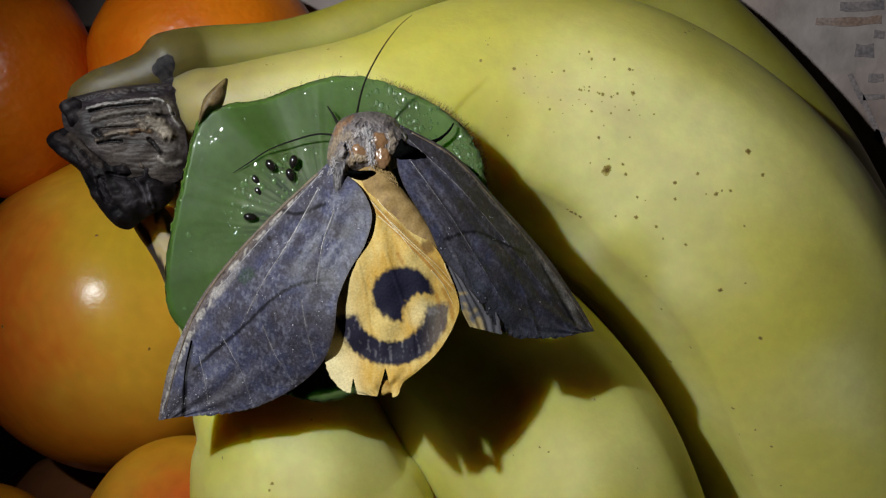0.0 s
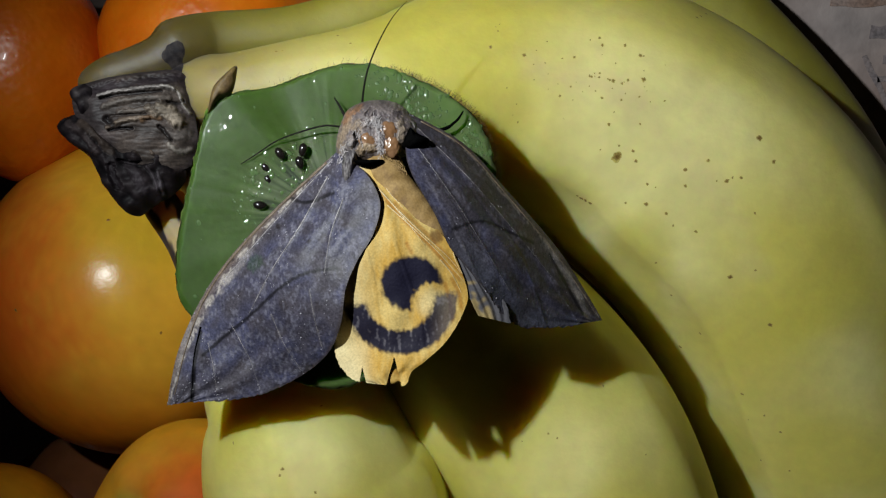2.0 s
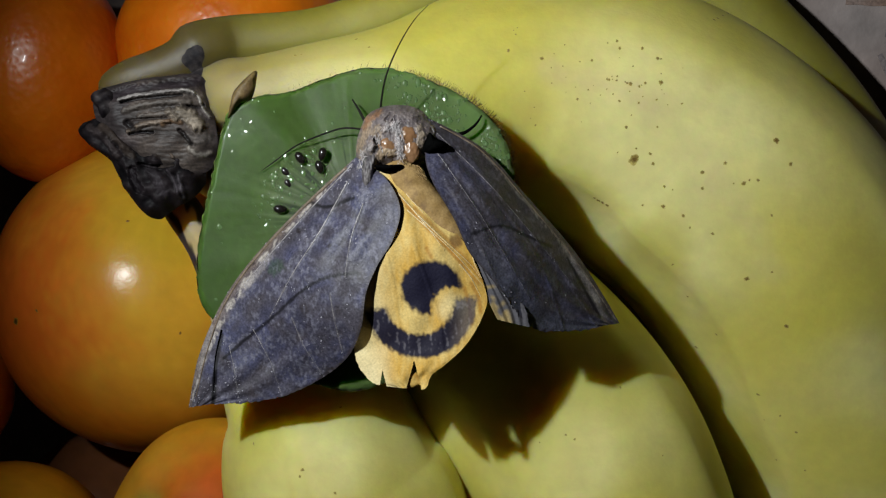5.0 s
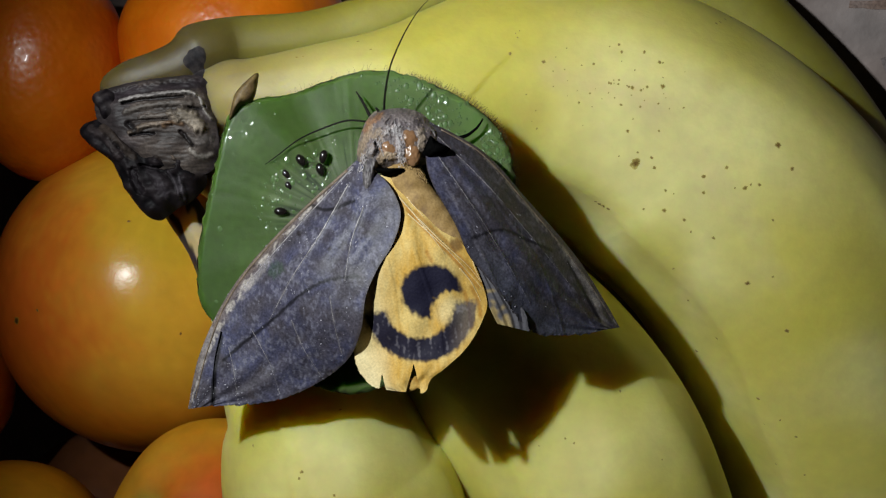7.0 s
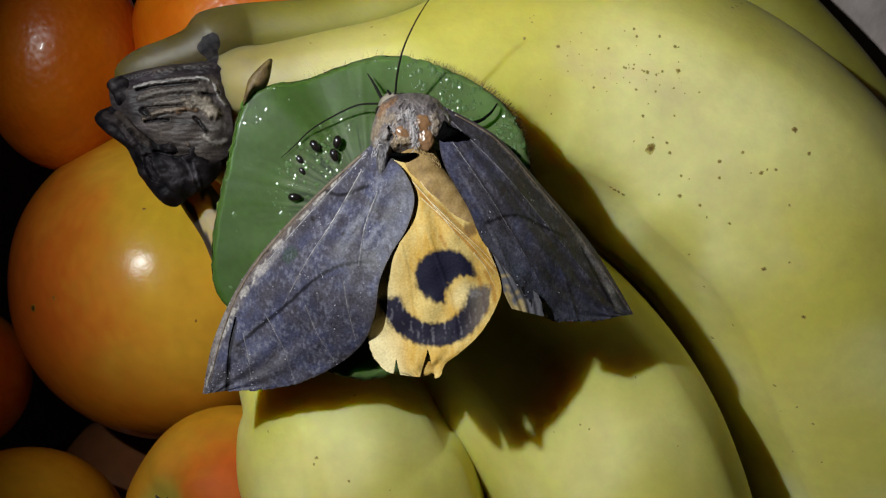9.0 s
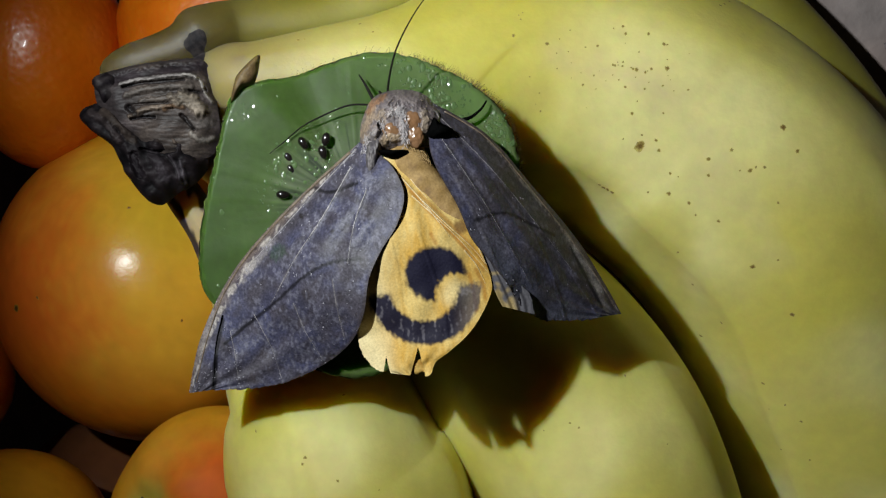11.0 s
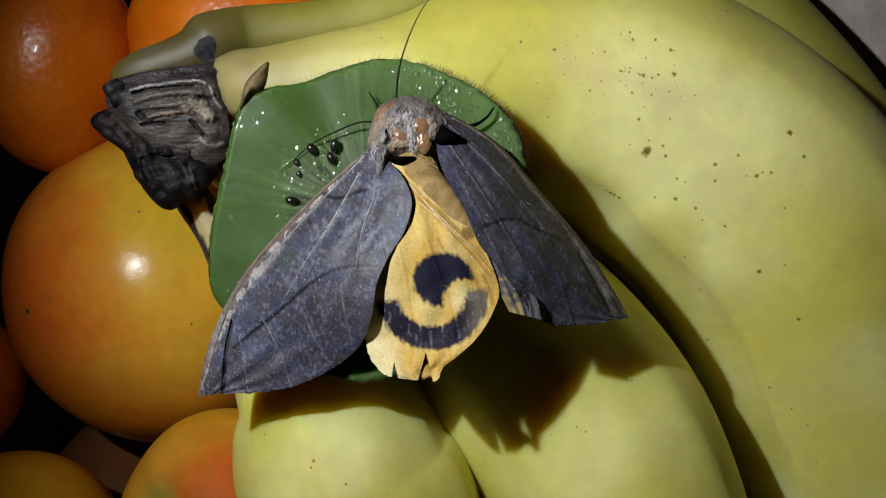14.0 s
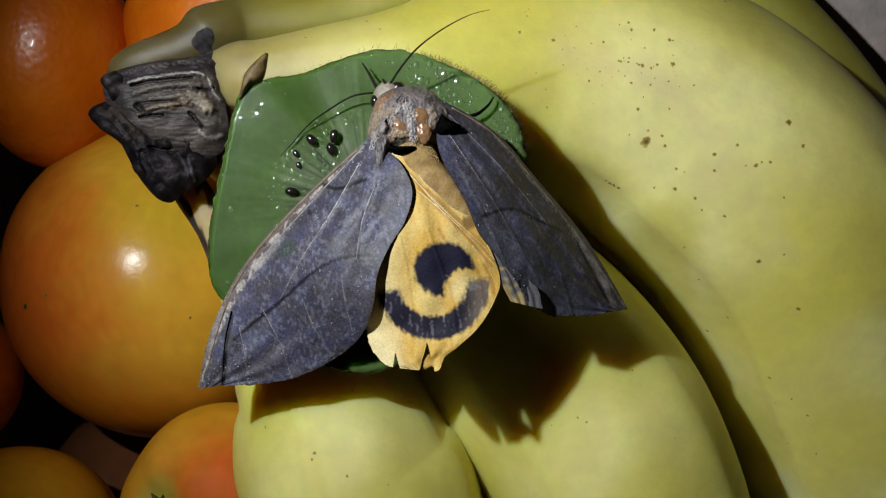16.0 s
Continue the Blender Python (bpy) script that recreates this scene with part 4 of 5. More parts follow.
right_fore = wing([(0.1, 19.4, 6), (7.5, 15.5, 3.4), (13.9, 8.8, 1.4), (20.7, 1.3, -1.6), (25.3, -5.6, -3), (27.7, -9.5, -4.5)],
                  [(0.1, 19.4, 6), (-0.5, 14.4, 9), (0.4, 10.5, 11), (3.3, 5.2, 12.5), (5.0, 1.2, 13), (7.2, -1.5, 12.5), (9.6, -4.5, 11.5),
                   (11.7, -7.4, 9.5), (13.8, -9.3, 7.5), (16.7, -10.0, 5), (22.0, -10.1, 0.5), (24.8, -9.7, -2)], 260, 150, 1.2,
                  forewing_paint([[(5.6, 3.4, 12), (9.5, 4.6, 9), (12.7, 3.5, 6), (17.0, 1.7, 2)], [(24.4, -8.4, -2), (22.2, -4.7, -1), (19.6, 0.1, 0)]],
                                 VEINS_R, 1, [], [[(19.25, 1.28), (21.79, -2.33), (24.19, -6.31), (25.49, -9.12)]]), VEINS_R)
HINGE_L, HINGE_R = (-9.9, 14.1, 6), (0.1, 19.4, 6)
fw = part("forewing", left_fore, WING, moth, "mottled slate-brown forewing with a dark slanting line", HINGE_L)
fw2 = part("forewing", right_fore, WING, moth, "mottled slate-brown forewing with a pale frayed edge", HINGE_R)


def ribs(ob, shape, lines, thick, mat, name, label=""):
    """Thin raised lines that follow the surface of a wing."""
    tree = BVHTree.FromPolygons([tuple(v) for v in shape[0]], [tuple(f) for f in shape[1]])
    for line in lines:
        path = []
        for i, p in enumerate(curve(line, 16)):
            hit = tree.ray_cast(Vector((p[0], p[1], 60)), Vector((0, 0, -1)))[0]
            if hit is not None:
                path.append((*hit, thick * (1 - 0.75 * i / 15)))
        if len(path) > 3:
            part(name, sweep(path, 60, 7), mat, ob, label, BASE[ob.name])


ribs(fw, left_fore, [VEINS_L[0], VEINS_L[1], VEINS_L[2]], 0.10, VEIN, "vein", "thin pale wing vein")
ribs(fw, left_fore, [VEINS_L[3], VEINS_L[4], VEINS_L[5], VEINS_L[6]], 0.04, VEIN, "vein", "thin pale wing vein")
ribs(fw, left_fore, [[(-11.1, 12.7, 6), (-17.3, 7.3, 5), (-24.3, 0.1, 3), (-28.7, -6.2, 2), (-31.3, -13.1, 1.5), (-32.9, -19.0, 1)]], 0.26, COSTA, "costal_rib", "brown shiny rib along the wing edge")
ribs(fw, left_fore, [[(-29.0, -9.5, 2), (-29.9, -13.3, 2), (-30.2, -16.5, 1.5), (-30.5, -19.6, 1)]], 0.16, DARK, "fold", "black fold near the wing tip")
ribs(fw2, right_fore, [VEINS_R[0], VEINS_R[1]], 0.03, VEIN, "vein", "thin pale wing vein")
ribs(fw2, right_fore, [[(1.6, 18.3, 6), (7.4, 15.0, 5), (13.5, 8.4, 4), (19.9, 1.0, 2), (24.6, -5.5, -1), (26.7, -8.7, -3)]], 0.12, COSTA, "costal_rib", "brown shiny rib along the wing edge")


def flake(p, r, thick, way=None):
    """One small pale flake that stands in for a glint, longer than wide, slightly tilted."""
    way = random.uniform(0, 6.28) if way is None else way + random.gauss(0, 0.4)
    turn = Matrix.Rotation(way, 3, "Z") @ Matrix.Rotation(random.gauss(0, 0.25), 3, "X")
    seed = Vector((random.random() * 90, 0, 0))
    return ball(p, (r * random.uniform(1.0, 2.4), r, r * thick), 6, 9, lambda d: 1 + 0.5 * wobble(d + seed, 0.8), None, turn)


def glints(ob, shape, veins, count, tip):
    """Pale flakes that imitate glints by their colour, thickest along the veins and in patches."""
    tree = BVHTree.FromPolygons([tuple(v) for v in shape[0]], [tuple(f) for f in shape[1]])
    veins = [[tuple(q[:2]) for q in curve(l, 8)] for l in veins]
    flakes = []
    while len(flakes) < count:
        x, y, _ = shape[0][random.randrange(len(shape[0]))]
        close = 1 - smooth(0.1, 0.5, min(near(x, y, l) for l in veins))
        if random.random() > 0.75 * close + 0.8 * smooth(0.1, 0.6, wobble((x, y, 11), 3.0)) + 0.05:
            continue
        hit = tree.ray_cast(Vector((x, y, 60)), Vector((0, 0, -1)))[0]
        if hit is not None:
            flakes.append(flake(hit, 0.03 + 0.06 * random.random() ** 2, 0.4, math.atan2(tip[1] - y, tip[0] - x)))
    part("scale_dust", join(*flakes), SHEEN, ob, "pale lilac flakes standing in for glints", BASE[ob.name], kind="stuff")


glints(fw, left_fore, VEINS_L + [[(-14.1, 9.4, 6), (-18.9, 5.1, 5), (-23.8, -0.7, 4), (-28.2, -7.0, 2.5)]] * 2, 420, (-33.5, -20.2, 0))
glints(fw2, right_fore, VEINS_R, 60, (27.7, -9.5, -4.5))
SPOT, BITE, RING = Vector((0.3, -3.6)), Vector((2.9, -6.3)), Vector((-1.2, -5.3))


CREASES = [[(-4.06, 8.83), (-1.26, 5.24), (2.48, 1.66), (6.54, -3.02)], [(-2.82, 7.27), (0.3, 4.0), (4.36, -0.37)], [(-1.88, 6.96), (1.55, 3.68), (4.67, 0.41), (7.16, -2.71)],
           [(-0.32, 1.66), (0.3, 0.41)], [(4.67, -3.64), (5.29, -5.82), (5.6, -8.32)], [(5.6, -3.02), (6.54, -4.89), (6.85, -6.76)]]
DOT = Vector((3.6, 2.6))


def hind_paint(x, y, s, t):
    n1, n2, n3 = wobble((x, y, 0), 4), wobble((x * 2, y * 0.6, 3), 1.0), wobble((x, y, 7), 0.4)
    c = lerp((0.58, 0.34, 0.065), (0.68, 0.49, 0.17), 0.5 + 0.9 * n1 + 0.5 * n2)
    c = lerp(c, (0.74, 0.64, 0.37), (1 - smooth(0.05, 0.4, t + 0.1 * n1)) * 0.8)
    fuzz = 0.2 * n3 + 0.28 * n2
    black = (1 - smooth(3.6, 4.4, math.hypot(x - SPOT.x, (y - SPOT.y) * 1.12) + fuzz)) * smooth(2.3, 2.8, math.hypot(x - BITE.x, (y - BITE.y) * 0.9) + fuzz)
    c = lerp(c, (0.74, 0.60, 0.30), (1 - smooth(1.0, 2.6, math.hypot(x - BITE.x, y - BITE.y))) * 0.6)
    c = lerp(c, (0.012, 0.011, 0.026), black)
    r = math.hypot(x - RING.x, y - RING.y)
    band = (1 - smooth(1.2, 1.85, abs(r - 6.0) + fuzz)) * smooth(-0.5, 0.5, RING.y - 0.2 + 0.12 * x - y + 0.4 * n3)
    # Shade of the wing folds, painted as thin brown lines.
    for l in CREASES:
        c = lerp(c, (0.40, 0.18, 0.03), (1 - smooth(0.05, 0.45, near(x, y, l))) * 0.65)
    c = lerp(c, (0.16, 0.08, 0.03), (1 - smooth(0.5, 1.3, math.hypot(x - DOT.x, y - DOT.y) + fuzz)) * 0.8)
    grey = smooth(0.1, 0.7, 0.6 * n3 + n2) * 0.7 + smooth(1.5, 6.5, x) * 0.5
    return lerp(c, lerp((0.015, 0.013, 0.026), (0.13, 0.12, 0.14), grey), band * (1 - 0.15 * smooth(2, 6, x)))


hind = wing([(-7.1, 11.8, 8), (-7.0, 7.6, 9.5), (-8.1, 3.1, 10), (-10.0, -0.3, 10), (-10.8, -4.4, 9.2), (-10.5, -9.0, 8), (-10.1, -12.3, 7), (-9.1, -14.5, 9.5),
             (-7.2, -16.1, 11.5), (-5.1, -16.5, 11.8), (-2.9, -16.7, 12)],
            [(-1.4, 13.2, 7.5), (-0.4, 9.1, 8.6), (3.6, 3.8, 10.6), (5.6, 0.8, 11), (7.6, -4.4, 10.5), (7.1, -7.3, 11), (4.9, -11.0, 11.5), (2.1, -13.6, 12),
             (0.3, -15.0, 12), (-0.6, -16.7, 12.5), (-2.9, -16.7, 12)], 280, 200, 1.7, hind_paint, [[(-4.2, 9.0, 11), (0.4, 4.2, 11), (8.0, -4.0, 11)], [(-6.2, 3.0, 11), (-4.7, -2.9, 11), (-3.6, -11.8, 11)],
                                        [(-1.8, 1.6, 11), (1.2, -7.3, 11), (1.9, -13.3, 11)]],
            [((-6.8, -17.7, 11.6), (-6.2, -14.3, 11.6), (-5.3, -17.7, 11.6)), ((-3.5, -18.3, 12), (-2.0, -13.0, 12), (-0.6, -18.3, 12))])
part("tail_lobe", lump([(-3.2, -16.5, 11), (-2.7, -15.2, 11), (-1.8, -14.6, 11), (-1.0, -15.2, 11), (-0.4, -16.9, 11), (-1.2, -16.4, 11), (-2.2, -16.8, 11)], 11.6, 1.2, 0.2, 1.5,
                       lambda x, y, z, d: lerp((0.35, 0.18, 0.03), (0.58, 0.38, 0.1), 0.5 + wobble((x * 2, y, z), 1)), 10, 40), HIND, moth, "curled orange tail of the hindwing")
hw = part("hindwing", hind, HIND, moth, "orange hindwing with a black comma spot and black band")


ribs(hw, hind, [[(-4.2, 9.1, 11), (-1.8, 6.4, 11), (0.4, 3.6, 11), (2.1, 1.3, 11)], [(-3.6, 9.9, 11), (-2.4, 8.2, 11), (-0.7, 6.3, 11)]], 0.16, FOLD, "fold", "pale raised crease")
ribs(hw, hind, [[(-2.82, 6.65), (-0.01, 4.15), (3.42, 0.88), (7.41, -3.64)], [(-1.41, 6.02), (1.55, 3.06), (5.29, -0.37), (7.32, -3.02)], [(4.04, -0.52), (5.6, -2.4), (6.85, -4.89)],
                [(5.29, 2.28), (6.07, -0.52), (7.32, -3.02)]], 0.13, FOLD, "fold", "pale raised crease")


def hind2_paint(x, y, s, t):
    n = wobble((x, y, 3), 1.0)
    return lerp((0.10, 0.095, 0.105), (0.34, 0.25, 0.11), smooth(0.6, 0.95, s + 0.5 * n) * (1 - smooth(0.35, 0.6, t)))


hind2 = wing([(5.4, 0.8, 10.5), (7.0, -2.9, 10.2), (8.1, -5.9, 10), (9.1, -7.9, 9.8)], [(7.5, 0.8, 10), (10.6, -3.7, 9.5), (12.9, -6.7, 9), (13.4, -9.0, 8.8)], 70, 50, 0.3, hind2_paint)
part("hindwing", hind2, HIND, moth, "dark and yellow corner of the other hindwing")


def belly(s, th, p):
    c = lerp((0.40, 0.26, 0.105), (0.27, 0.165, 0.055), 0.5 + 1.3 * wobble((p.x, p.y * 2, p.z), 1.5))
    return lerp(c, (0.17, 0.10, 0.05), smooth(0.05, 0.45, wobble((p.x, p.y, p.z + 5), 1.1)) * 0.6)


part("abdomen", sweep([(-4.6, 14.2, 4.4, 2.6), (-3.4, 11.8, 6.0, 2.8), (-2.2, 9.6, 7.2, 2.6), (0.3, 6.8, 8.2, 2.3), (2.8, 3.6, 8.9, 1.95), (5.0, 0.4, 9.0, 1.3), (6.3, -1.8, 8.6, 0.5)], 50, 30,
                      lambda s, th: 1 + 0.012 * math.sin(s * 40), belly), HIND, moth, "furry pale orange abdomen")


thorax_marks = streaks([
    ([(-8.51, 18.13), (-8.0, 19.01), (-6.62, 20.02)], 0.9, 0.0, (0.30, 0.15, 0.07), 0.8),
    ([(-5.57, 19.26), (-3.81, 19.64), (-1.81, 19.64)], 1.3, 0.15, (0.20, 0.165, 0.155), 0.7),
    ([(-5.57, 18.76), (-5.19, 19.39), (-5.07, 19.89)], 0.35, -0.25, (0.05, 0.038, 0.045), 0.7),
    ([(-4.69, 18.63), (-4.31, 19.26)], 0.3, -0.2, (0.06, 0.045, 0.055), 0.7),
    ([(-9.27, 15.23), (-8.51, 16.74), (-6.87, 17.5)], 1.3, 0.1, (0.40, 0.29, 0.19), 0.75),
    ([(-1.3, 17.63), (-0.93, 16.63), (-1.3, 15.37)], 0.8, 0.2, (0.40, 0.31, 0.22), 0.8),
    ([(-5.82, 17.51), (-5.07, 18.01), (-3.94, 17.88)], 0.5, 0.2, (0.55, 0.47, 0.43), 0.7),
    ([(-4.56, 18.01), (-4.06, 16.63), (-3.81, 15.12), (-3.94, 13.37)], 0.75, 0.15, (0.58, 0.50, 0.48), 0.75),
    ([(-7.07, 16.13), (-6.7, 15.25), (-7.2, 14.62)], 0.45, -0.8, (0.02, 0.014, 0.014), 0.95),
    ([(-7.2, 16.63), (-6.57, 15.88), (-6.32, 15.0)], 0.22, 0.25, (0.5, 0.42, 0.36), 0.8),
    ([(-6.7, 13.74), (-5.82, 14.37), (-4.69, 14.37)], 0.9, 0.35, (0.50, 0.36, 0.22), 0.85),
    ([(-8.89, 14.22), (-8.26, 14.72), (-7.88, 15.23)], 0.5, 0.1, (0.45, 0.40, 0.37), 0.7),
    ([(-7.63, 14.47), (-7.88, 13.46), (-8.0, 12.45)], 1.0, 0.2, (0.17, 0.15, 0.15), 0.85),
    ([(0.2, 18.76), (0.96, 17.75), (1.21, 16.99)], 1.0, 0.1, (0.17, 0.14, 0.14), 0.8),
    ([(0.45, 18.13), (0.83, 17.5)], 0.25, 0.15, (0.5, 0.46, 0.44), 0.8)])


down = []
for _ in range(420):
    f = random.random()
    p = Vector(np.array((-4.0, 13.2, 8.6)) * (1 - f) + np.array((3.4, 2.6, 10.6)) * f)
    a = random.uniform(-1.1, 1.1)
    r = 2.5 - 0.8 * f
    p = p + Vector((0.68, 0.73, 0)) * (math.sin(a) * r) + Vector((0, 0, (math.cos(a) - 1) * r + 0.1))
    turn = Vector((0.57 + random.gauss(0, 0.2), -0.8 + random.gauss(0, 0.2), 0.2)).to_track_quat("Y", "Z").to_matrix()
    down.append(ball(p, (0.04, random.uniform(0.3, 0.7), 0.035), 5, 5, None, None, turn))
part("belly_fur", join(*down), BUFF, moth, "orange-tan wisps of fur on the abdomen", kind="stuff")


def thorax_face(x, y, q):
    """Matted fur of the back: mauve-grey before, tan at one side, a whitish streak with painted wet glints along the
    middle.
    """
    streak = wobble((x * 2.2, y * 0.9, 3), 0.7)
    c = lerp((0.125, 0.10, 0.105), (0.225, 0.185, 0.175), 0.5 + 0.9 * wobble((x, y, 0), 1.8) + 0.5 * streak)
    lift, c = thorax_marks(x, y, c, 0.6)
    z = 9.3 - 3.6 * q ** 4 + lift + 0.10 * streak + 0.09 * wobble((x, y, 5), 0.5) + 0.05 * wobble((x, y, 9), 0.22)
    return z, c * (1 + 0.45 * wobble((x * 2, y, 7), 0.3) + 0.25 * streak)


thorax_shape = relief([(-9.77, 13.84), (-9.77, 15.98), (-9.27, 17.88), (-8.38, 19.77), (-6.72, 20.83), (-4.65, 21.24), (-2.53, 21.11), (-0.81, 20.38), (0.2, 19.27), (1.34, 18.0), (1.72, 15.98),
                       (0.2, 13.96), (-1.57, 13.21), (-3.59, 12.65), (-5.86, 12.3), (-7.88, 12.45), (-9.14, 12.83)], thorax_face, 80, 220, 3, 0.8)
part("thorax", thorax_shape, FUR, moth, "matted grey-brown furry thorax")
for where, radii, turn in (((-5.49, 15.42, 8.9), (1.15, 1.3, 0.6), 0.3), ((-2.88, 16.83, 8.98), (1.4, 1.2, 0.55), -0.4), ((-2.36, 14.75, 8.8), (1.15, 1.6, 0.6), 0.15)):
    part("bald_patch", ball(where, radii, 30, 44, lambda d: 1 + 0.14 * wobble(d + Vector(where), 0.4) + 0.05 * wobble(d * 4, 0.5), None, Matrix.Rotation(turn, 3, "Z")), BALD, moth,
         "shiny orange-brown worn patch")
part("tegula", relief([(-6.7, 14.75), (-7.82, 14.62), (-8.7, 13.62), (-8.95, 12.11), (-8.95, 10.36), (-8.45, 8.98), (-7.57, 9.86), (-7.27, 11.61), (-6.82, 13.12)],
                      lambda x, y, q: (9.6 - 1.8 * q ** 3 + 0.2 * wobble((x * 3, y, 2), 0.8),
                                       lerp((0.10, 0.088, 0.095), (0.24, 0.215, 0.21), 0.5 + 1.2 * wobble((x * 3, y * 0.8, 2), 0.8)) * (1 + 0.4 * wobble((x, y, 4), 0.3))), 30, 90, 2, 0.9),
     FUR, moth, "grey fur flap over the wing base")
part("shoulder_tuft", lump([(0.15, 17.25), (0.83, 16.5), (1.83, 16.08), (2.76, 15.57), (2.21, 14.82), (0.95, 14.32), (-0.18, 13.99), (-0.93, 14.57), (-0.6, 15.88)], 9.75, 3.5, 0.25, 2,
                           lambda x, y, z, d: (0.004, 0.004, 0.004), 12, 60), DARK, moth, "black shoulder tuft")
# Raised black piece added for the shade in the slit across the back.
part("shoulder_tuft", lump([(-7.4, 12.58), (-6.53, 12.88), (-5.03, 12.83), (-3.16, 12.78), (-3.79, 12.28), (-5.53, 11.91), (-6.77, 12.08)], 10.2, 3, 0.2, 2,
                           lambda x, y, z, d: (0.004, 0.004, 0.004), 10, 50), DARK, moth, "black piece standing in for the dark slit across the back")
wisps, tan, back = [], [], BVHTree.FromPolygons(*[[tuple(v) for v in thorax_shape[0]], [tuple(f) for f in thorax_shape[1]]])
for _ in range(900):
    x, y = random.uniform(-10.5, 1.0), random.uniform(12.4, 20.5)
    hit, normal, _, _ = back.ray_cast(Vector((x, y, 60)), Vector((0, 0, -1)))
    if hit is None or hit.z < 5.5 or min(math.hypot(x - a, y - b) for a, b in ((-5.49, 15.42), (-2.88, 16.83), (-2.36, 14.75))) < 1.1:
        continue
    way = Vector((0.25 * (x + 4.6) + random.gauss(0, 0.25), -0.9, 0)) if y < 17.5 else Vector((0.12 * (x + 4.6) + random.gauss(0, 0.3), -0.6, 0))
    way = (way - way.dot(normal) * normal).normalized()
    turn = way.to_track_quat("Y", "Z").to_matrix()
    (tan if x < -7.4 or random.random() < 0.22 else wisps).append(ball(hit + normal * 0.03, (0.035, random.uniform(0.2, 0.5), 0.03), 5, 5, None, None, turn))
part("back_fur", join(*wisps), WISP, moth, "matted wisps of grey-brown fur", kind="stuff")
part("tan_fur", join(*tan), TAN, moth, "tan wisps of fur", kind="stuff")
# Whitish fluff whose pale colour also imitates wet glints.
tufts = []
for line, count, loose in (([(-4.44, 18.01, 9.75), (-4.01, 16.63, 9.8), (-3.76, 15.12, 9.75), (-3.91, 13.24, 9.5)], 110, 0.3), ([(-5.82, 17.38, 9.6), (-5.07, 18.01, 9.7), (-3.81, 17.76, 9.75)], 30, 0.25),
                           ([(-7.2, 16.63, 9.4), (-6.57, 15.88, 9.4), (-6.27, 14.87, 9.4)], 20, 0.12), ([(-8.7, 14.62, 8.6), (-8.95, 13.37, 9), (-9.08, 12.11, 9)], 36, 0.25)):
    path = curve(line, 40)
    for _ in range(count):
        p = Vector(path[random.randrange(40)][:3]) + Vector((random.gauss(0, loose), random.gauss(0, loose), random.uniform(-0.15, 0.1)))
        turn = Matrix.Rotation(math.pi / 2 + random.gauss(0, 0.5), 3, "Z") @ Matrix.Rotation(random.gauss(0, 0.3), 3, "Y")
        tufts.append(ball(p, (random.uniform(0.2, 0.6), 0.035, 0.035), 7, 6, None, None, turn))
part("worn_fluff", join(*tufts), FLUFF, moth, "whitish matted fluff that also stands in for wet glints", kind="stuff")

NECK = Vector((-6.6, 18.9, 3))
head = part("head", ball((-7.1, 20.4, 3), (2.1, 2.0, 1.9), 20, 30, lambda d: 1 + 0.05 * wobble(d, 0.3),
                         lambda d, p: lerp((0.26, 0.21, 0.17), (0.42, 0.36, 0.28), 0.5 + wobble(p, 0.8))), FUR, moth, "pale furry head", NECK)
part("eye", ball((-5.8, 21.5, 3.4), (1.0, 0.85, 0.95), 14, 20), EYE, head, "shiny black compound eye")
part("eye", ball((-8.9, 19.6, 3.4), (0.75, 0.95, 0.95), 14, 20), EYE, head, "shiny black compound eye")
part("palp", sweep([(-8.4, 20.9, 3, 0.26), (-9.1, 22.3, 2.2, 0.23), (-10.0, 24.0, 1.5, 0.17), (-10.8, 25.3, 0.9, 0.09)], 20, 10), HORN, head, "dark pointed palp")
part("palp", sweep([(-7.3, 21.5, 3.8, 0.25), (-7.6, 22.2, 4, 0.2), (-7.9, 22.6, 4.2, 0.1)], 14, 10), HORN, head, "dark pointed palp")
ROOT_R, ROOT_L = Vector((-6.8, 22.0, 4)), Vector((-9.4, 20.3, 4))
feeler_r = part("antenna", sweep([(-6.8, 22.0, 4, 0.16), (-6.4, 24.6, 6, 0.14), (-5.5, 27.7, 8, 0.12), (-3.7, 31.2, 9.5, 0.09), (-1.6, 34.3, 10, 0.06), (0.4, 36.3, 10, 0.03)], 60, 8),
                HORN, head, "long thin dark antenna", ROOT_R)
feeler_l = part("antenna", sweep([(-9.2, 20.8, 3.4, 0.15), (-12.1, 20.8, 2, 0.13), (-15.3, 19.5, 1.2, 0.12), (-18.6, 17.6, 0.9, 0.1), (-21.3, 15.1, 0.7, 0.08), (-23, 13.6, 0.5, 0.04)], 60, 8),
                HORN, head, "long thin dark antenna", ROOT_L)
part("leg", sweep([(1.3, 17.0, 2, 0.3), (4.9, 17.9, 1.1, 0.26), (6.2, 18.7, 0.9, 0.2), (7.0, 19.5, 0.7, 0.17), (7.6, 20.5, 0.2, 0.12)], 30, 10), DARK, moth, "thin black leg gripping the slice")


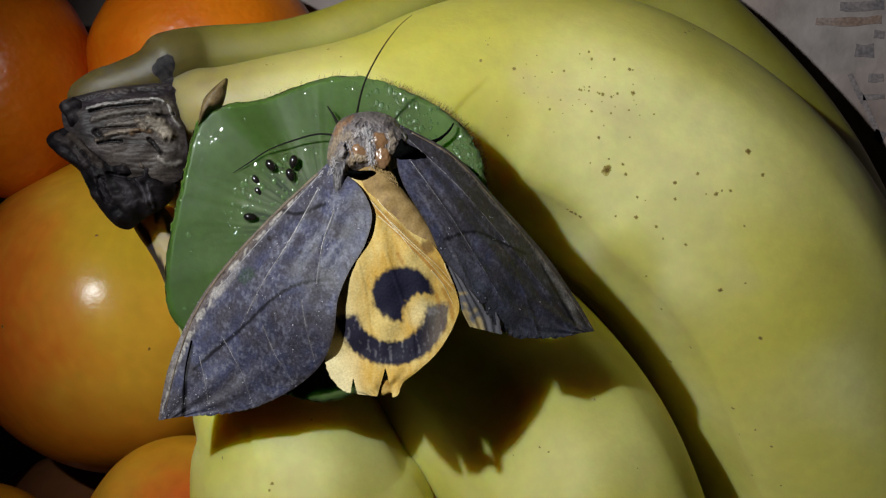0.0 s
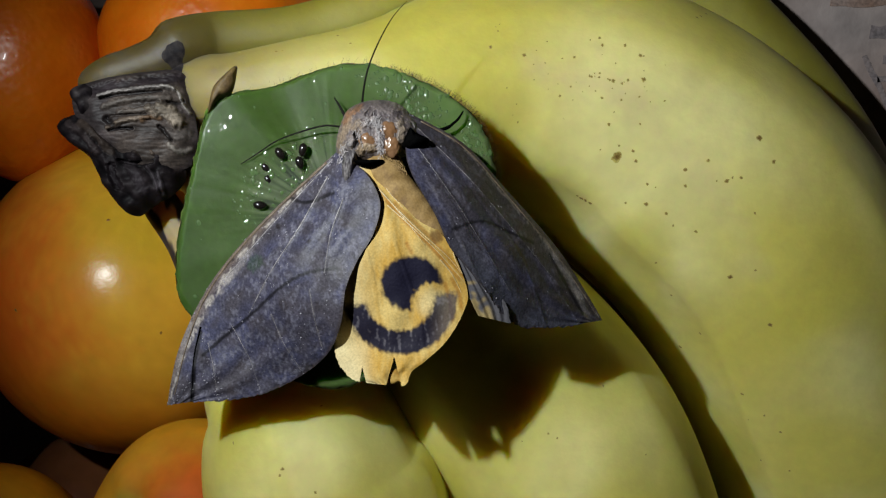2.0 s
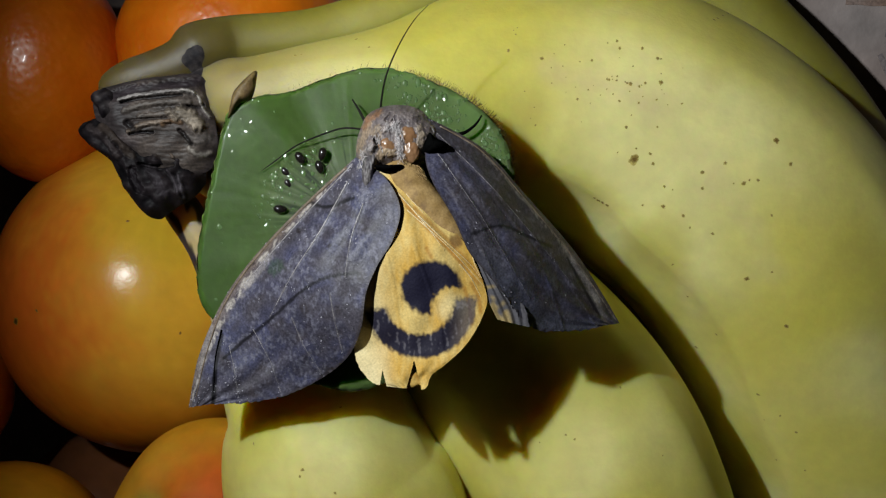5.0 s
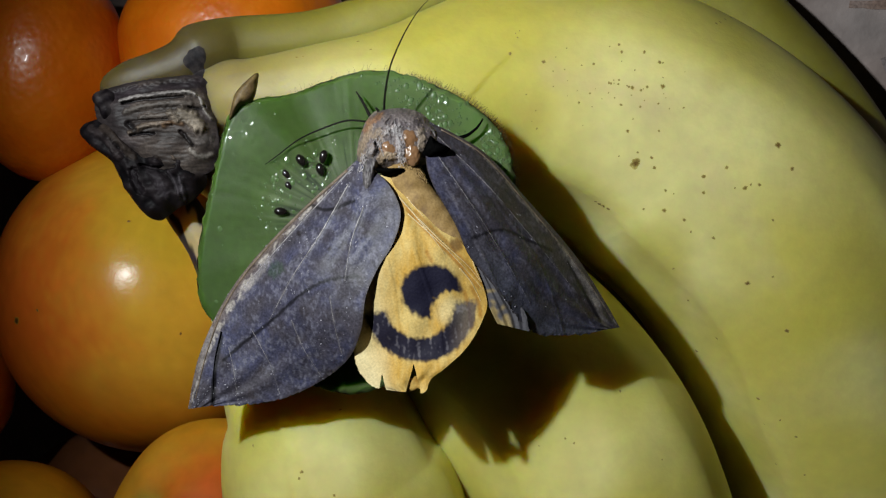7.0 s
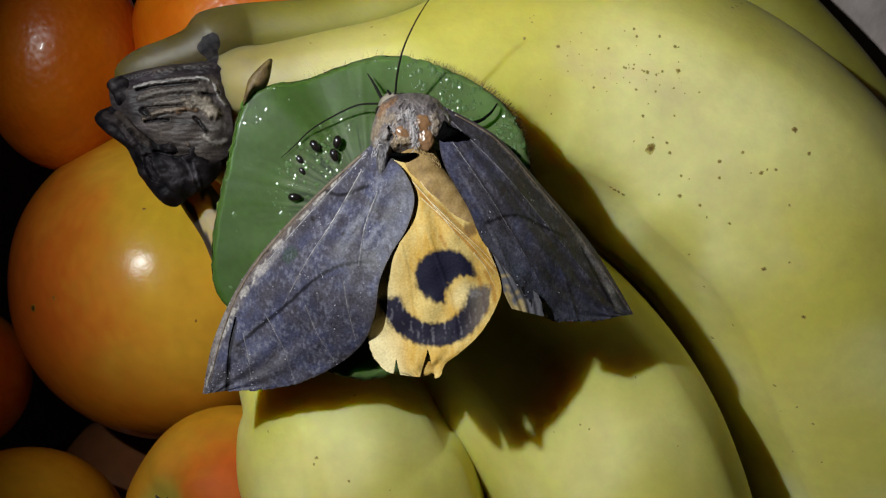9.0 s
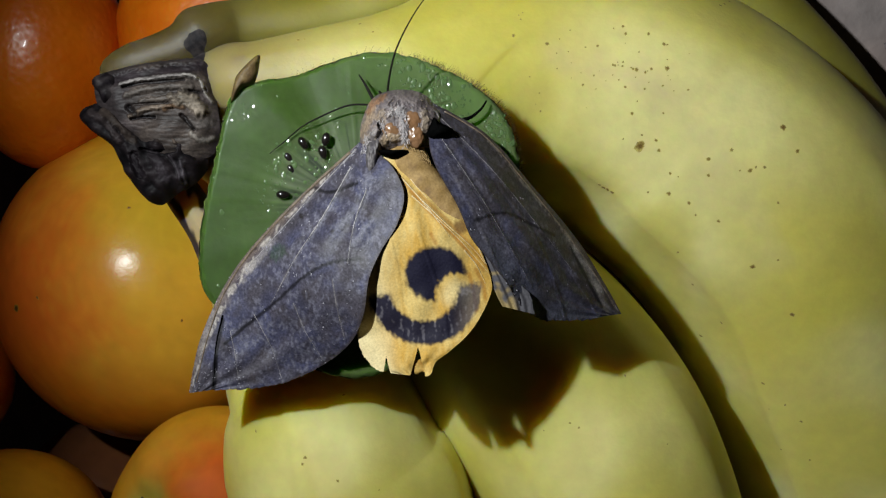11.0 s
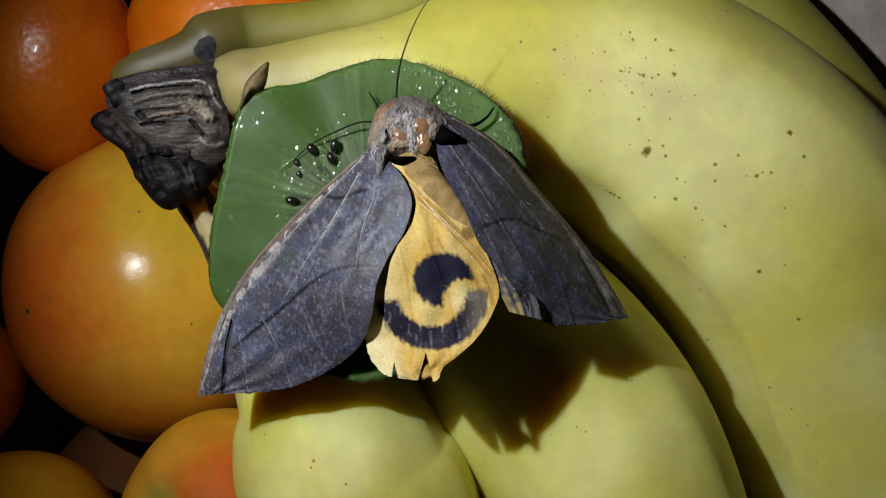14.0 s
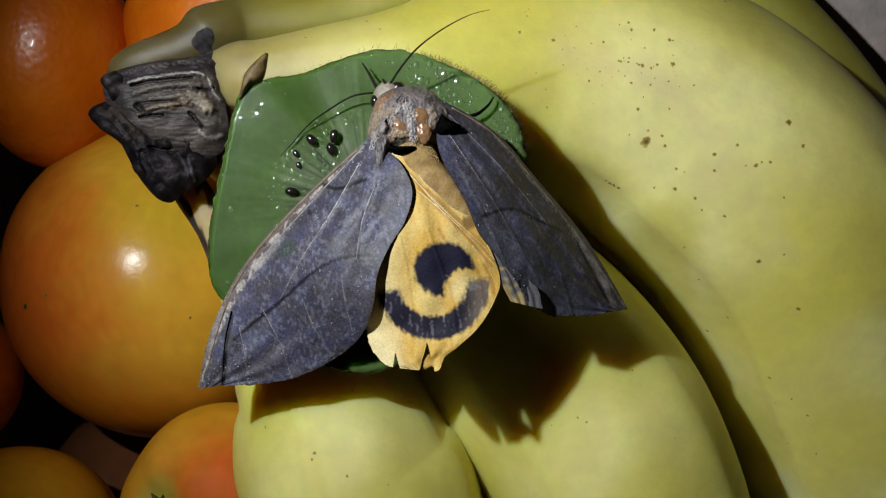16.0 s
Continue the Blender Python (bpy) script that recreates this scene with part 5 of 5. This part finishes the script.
# ---- what moves: the head nods under the collar, the antennae sway, the forewings creep ----
def motions():
    rest = (NECK - BASE["moth"]) * MM
    nods = [
        (0, 0.71, -2.49), (0.5, 0.71, -2.18), (1, 0.33, -1.48), (1.5, 0.11, -2.41), (2, 0.33, -2.96), (2.5, 0.71, -3.58), (3, 0.87,
        -3.11), (3.5, 0.60, -2.65), (4.7, 0.22, -2.57), (5.8, 0.00, -2.41), (6, 0.49, -1.94), (6.5, 0.38, -2.10), (7, 0.54, -1.09),
        (7.3, 0.49, -0.23), (7.5, 0.33, 0.23), (7.7, -0.33, 0.16), (8, 0.22, 0.00), (8.3, 0.11, 0.08), (8.5, 0.11, -1.09), (9, 0.22,
        -0.70), (9.5, 0.11, -1.63), (10.6, 0.44, -1.48), (11.8, 0.71, -1.01), (12, 0.33, -1.71), (12.5, 0.44, -2.80), (13, 0.33,
        -4.59), (13.5, 0.87, -3.73), (14, 0.82, -2.80), (14.5, 0.60, -1.32), (15, 0.33, -0.54), (15.3, 0.22, 0.08), (15.5, 0.00, 0.23),
        (15.7, -0.05, 0.54), (16, 0.00, -0.08)]
    walk(head, [(t, Matrix.Translation(rest + Vector((x, y, 0.06 * y)) * MM)) for t, x, y in nods])
    right = [
        (0, -2.4), (0.5, -1.4), (1, 2.6), (1.5, -0.1), (2, 3.6), (2.5, 2.6), (3, -0.2), (3.5, 7.6), (4.7, 3.6), (5.8, -2.4), (6, -3.0),
        (6.5, 2.6), (7, 2.6), (7.3, -7.1), (7.5, -13.4), (7.7, -15.4), (8, -13.4), (8.3, 4.6), (8.5, -2.4), (9, 0.0), (9.5, -0.4),
        (10.6, -0.4), (11.8, -2.4), (12, 1.2), (12.5, 4.2), (13, 19.6), (13.5, 14.1), (14, 7.9), (14.5, 1.9), (15, -1.9), (15.3, -5.1),
        (15.5, -20.0), (15.7, -29.4), (16, -29.9)]
    left = [(0, -10), (3.5, -9), (6, -6), (7, -6), (7.5, 2), (8.5, -4), (9, 0), (9.5, -2), (12, -4), (13, -6), (14, -3), (15, 0), (16, 5)]
    for ob, root, turns in ((feeler_r, ROOT_R, right), (feeler_l, ROOT_L, left)):
        at = (root - NECK) * MM
        walk(ob, [(t, Matrix.Translation(at) @ pose(0, 0, 0, 0, 0, a)) for t, a in turns])
    drift_l = [(0, 0.75), (1, 0.3), (3, 0.2), (9, 0), (12, -0.3), (16, -0.4)]
    drift_r = [(0, 0.9), (1.5, 0.6), (3.5, 0.35), (7, 0.4), (9, 0), (12, -0.65), (13.5, -0.25), (16, -0.8)]
    for ob, root, turns in ((fw, HINGE_L, drift_l), (fw2, HINGE_R, drift_r)):
        at = (Vector(root) - BASE["moth"]) * MM
        walk(ob, [(t, Matrix.Translation(at) @ pose(0, 0, 0, 0, 0, a)) for t, a in turns])


motions()
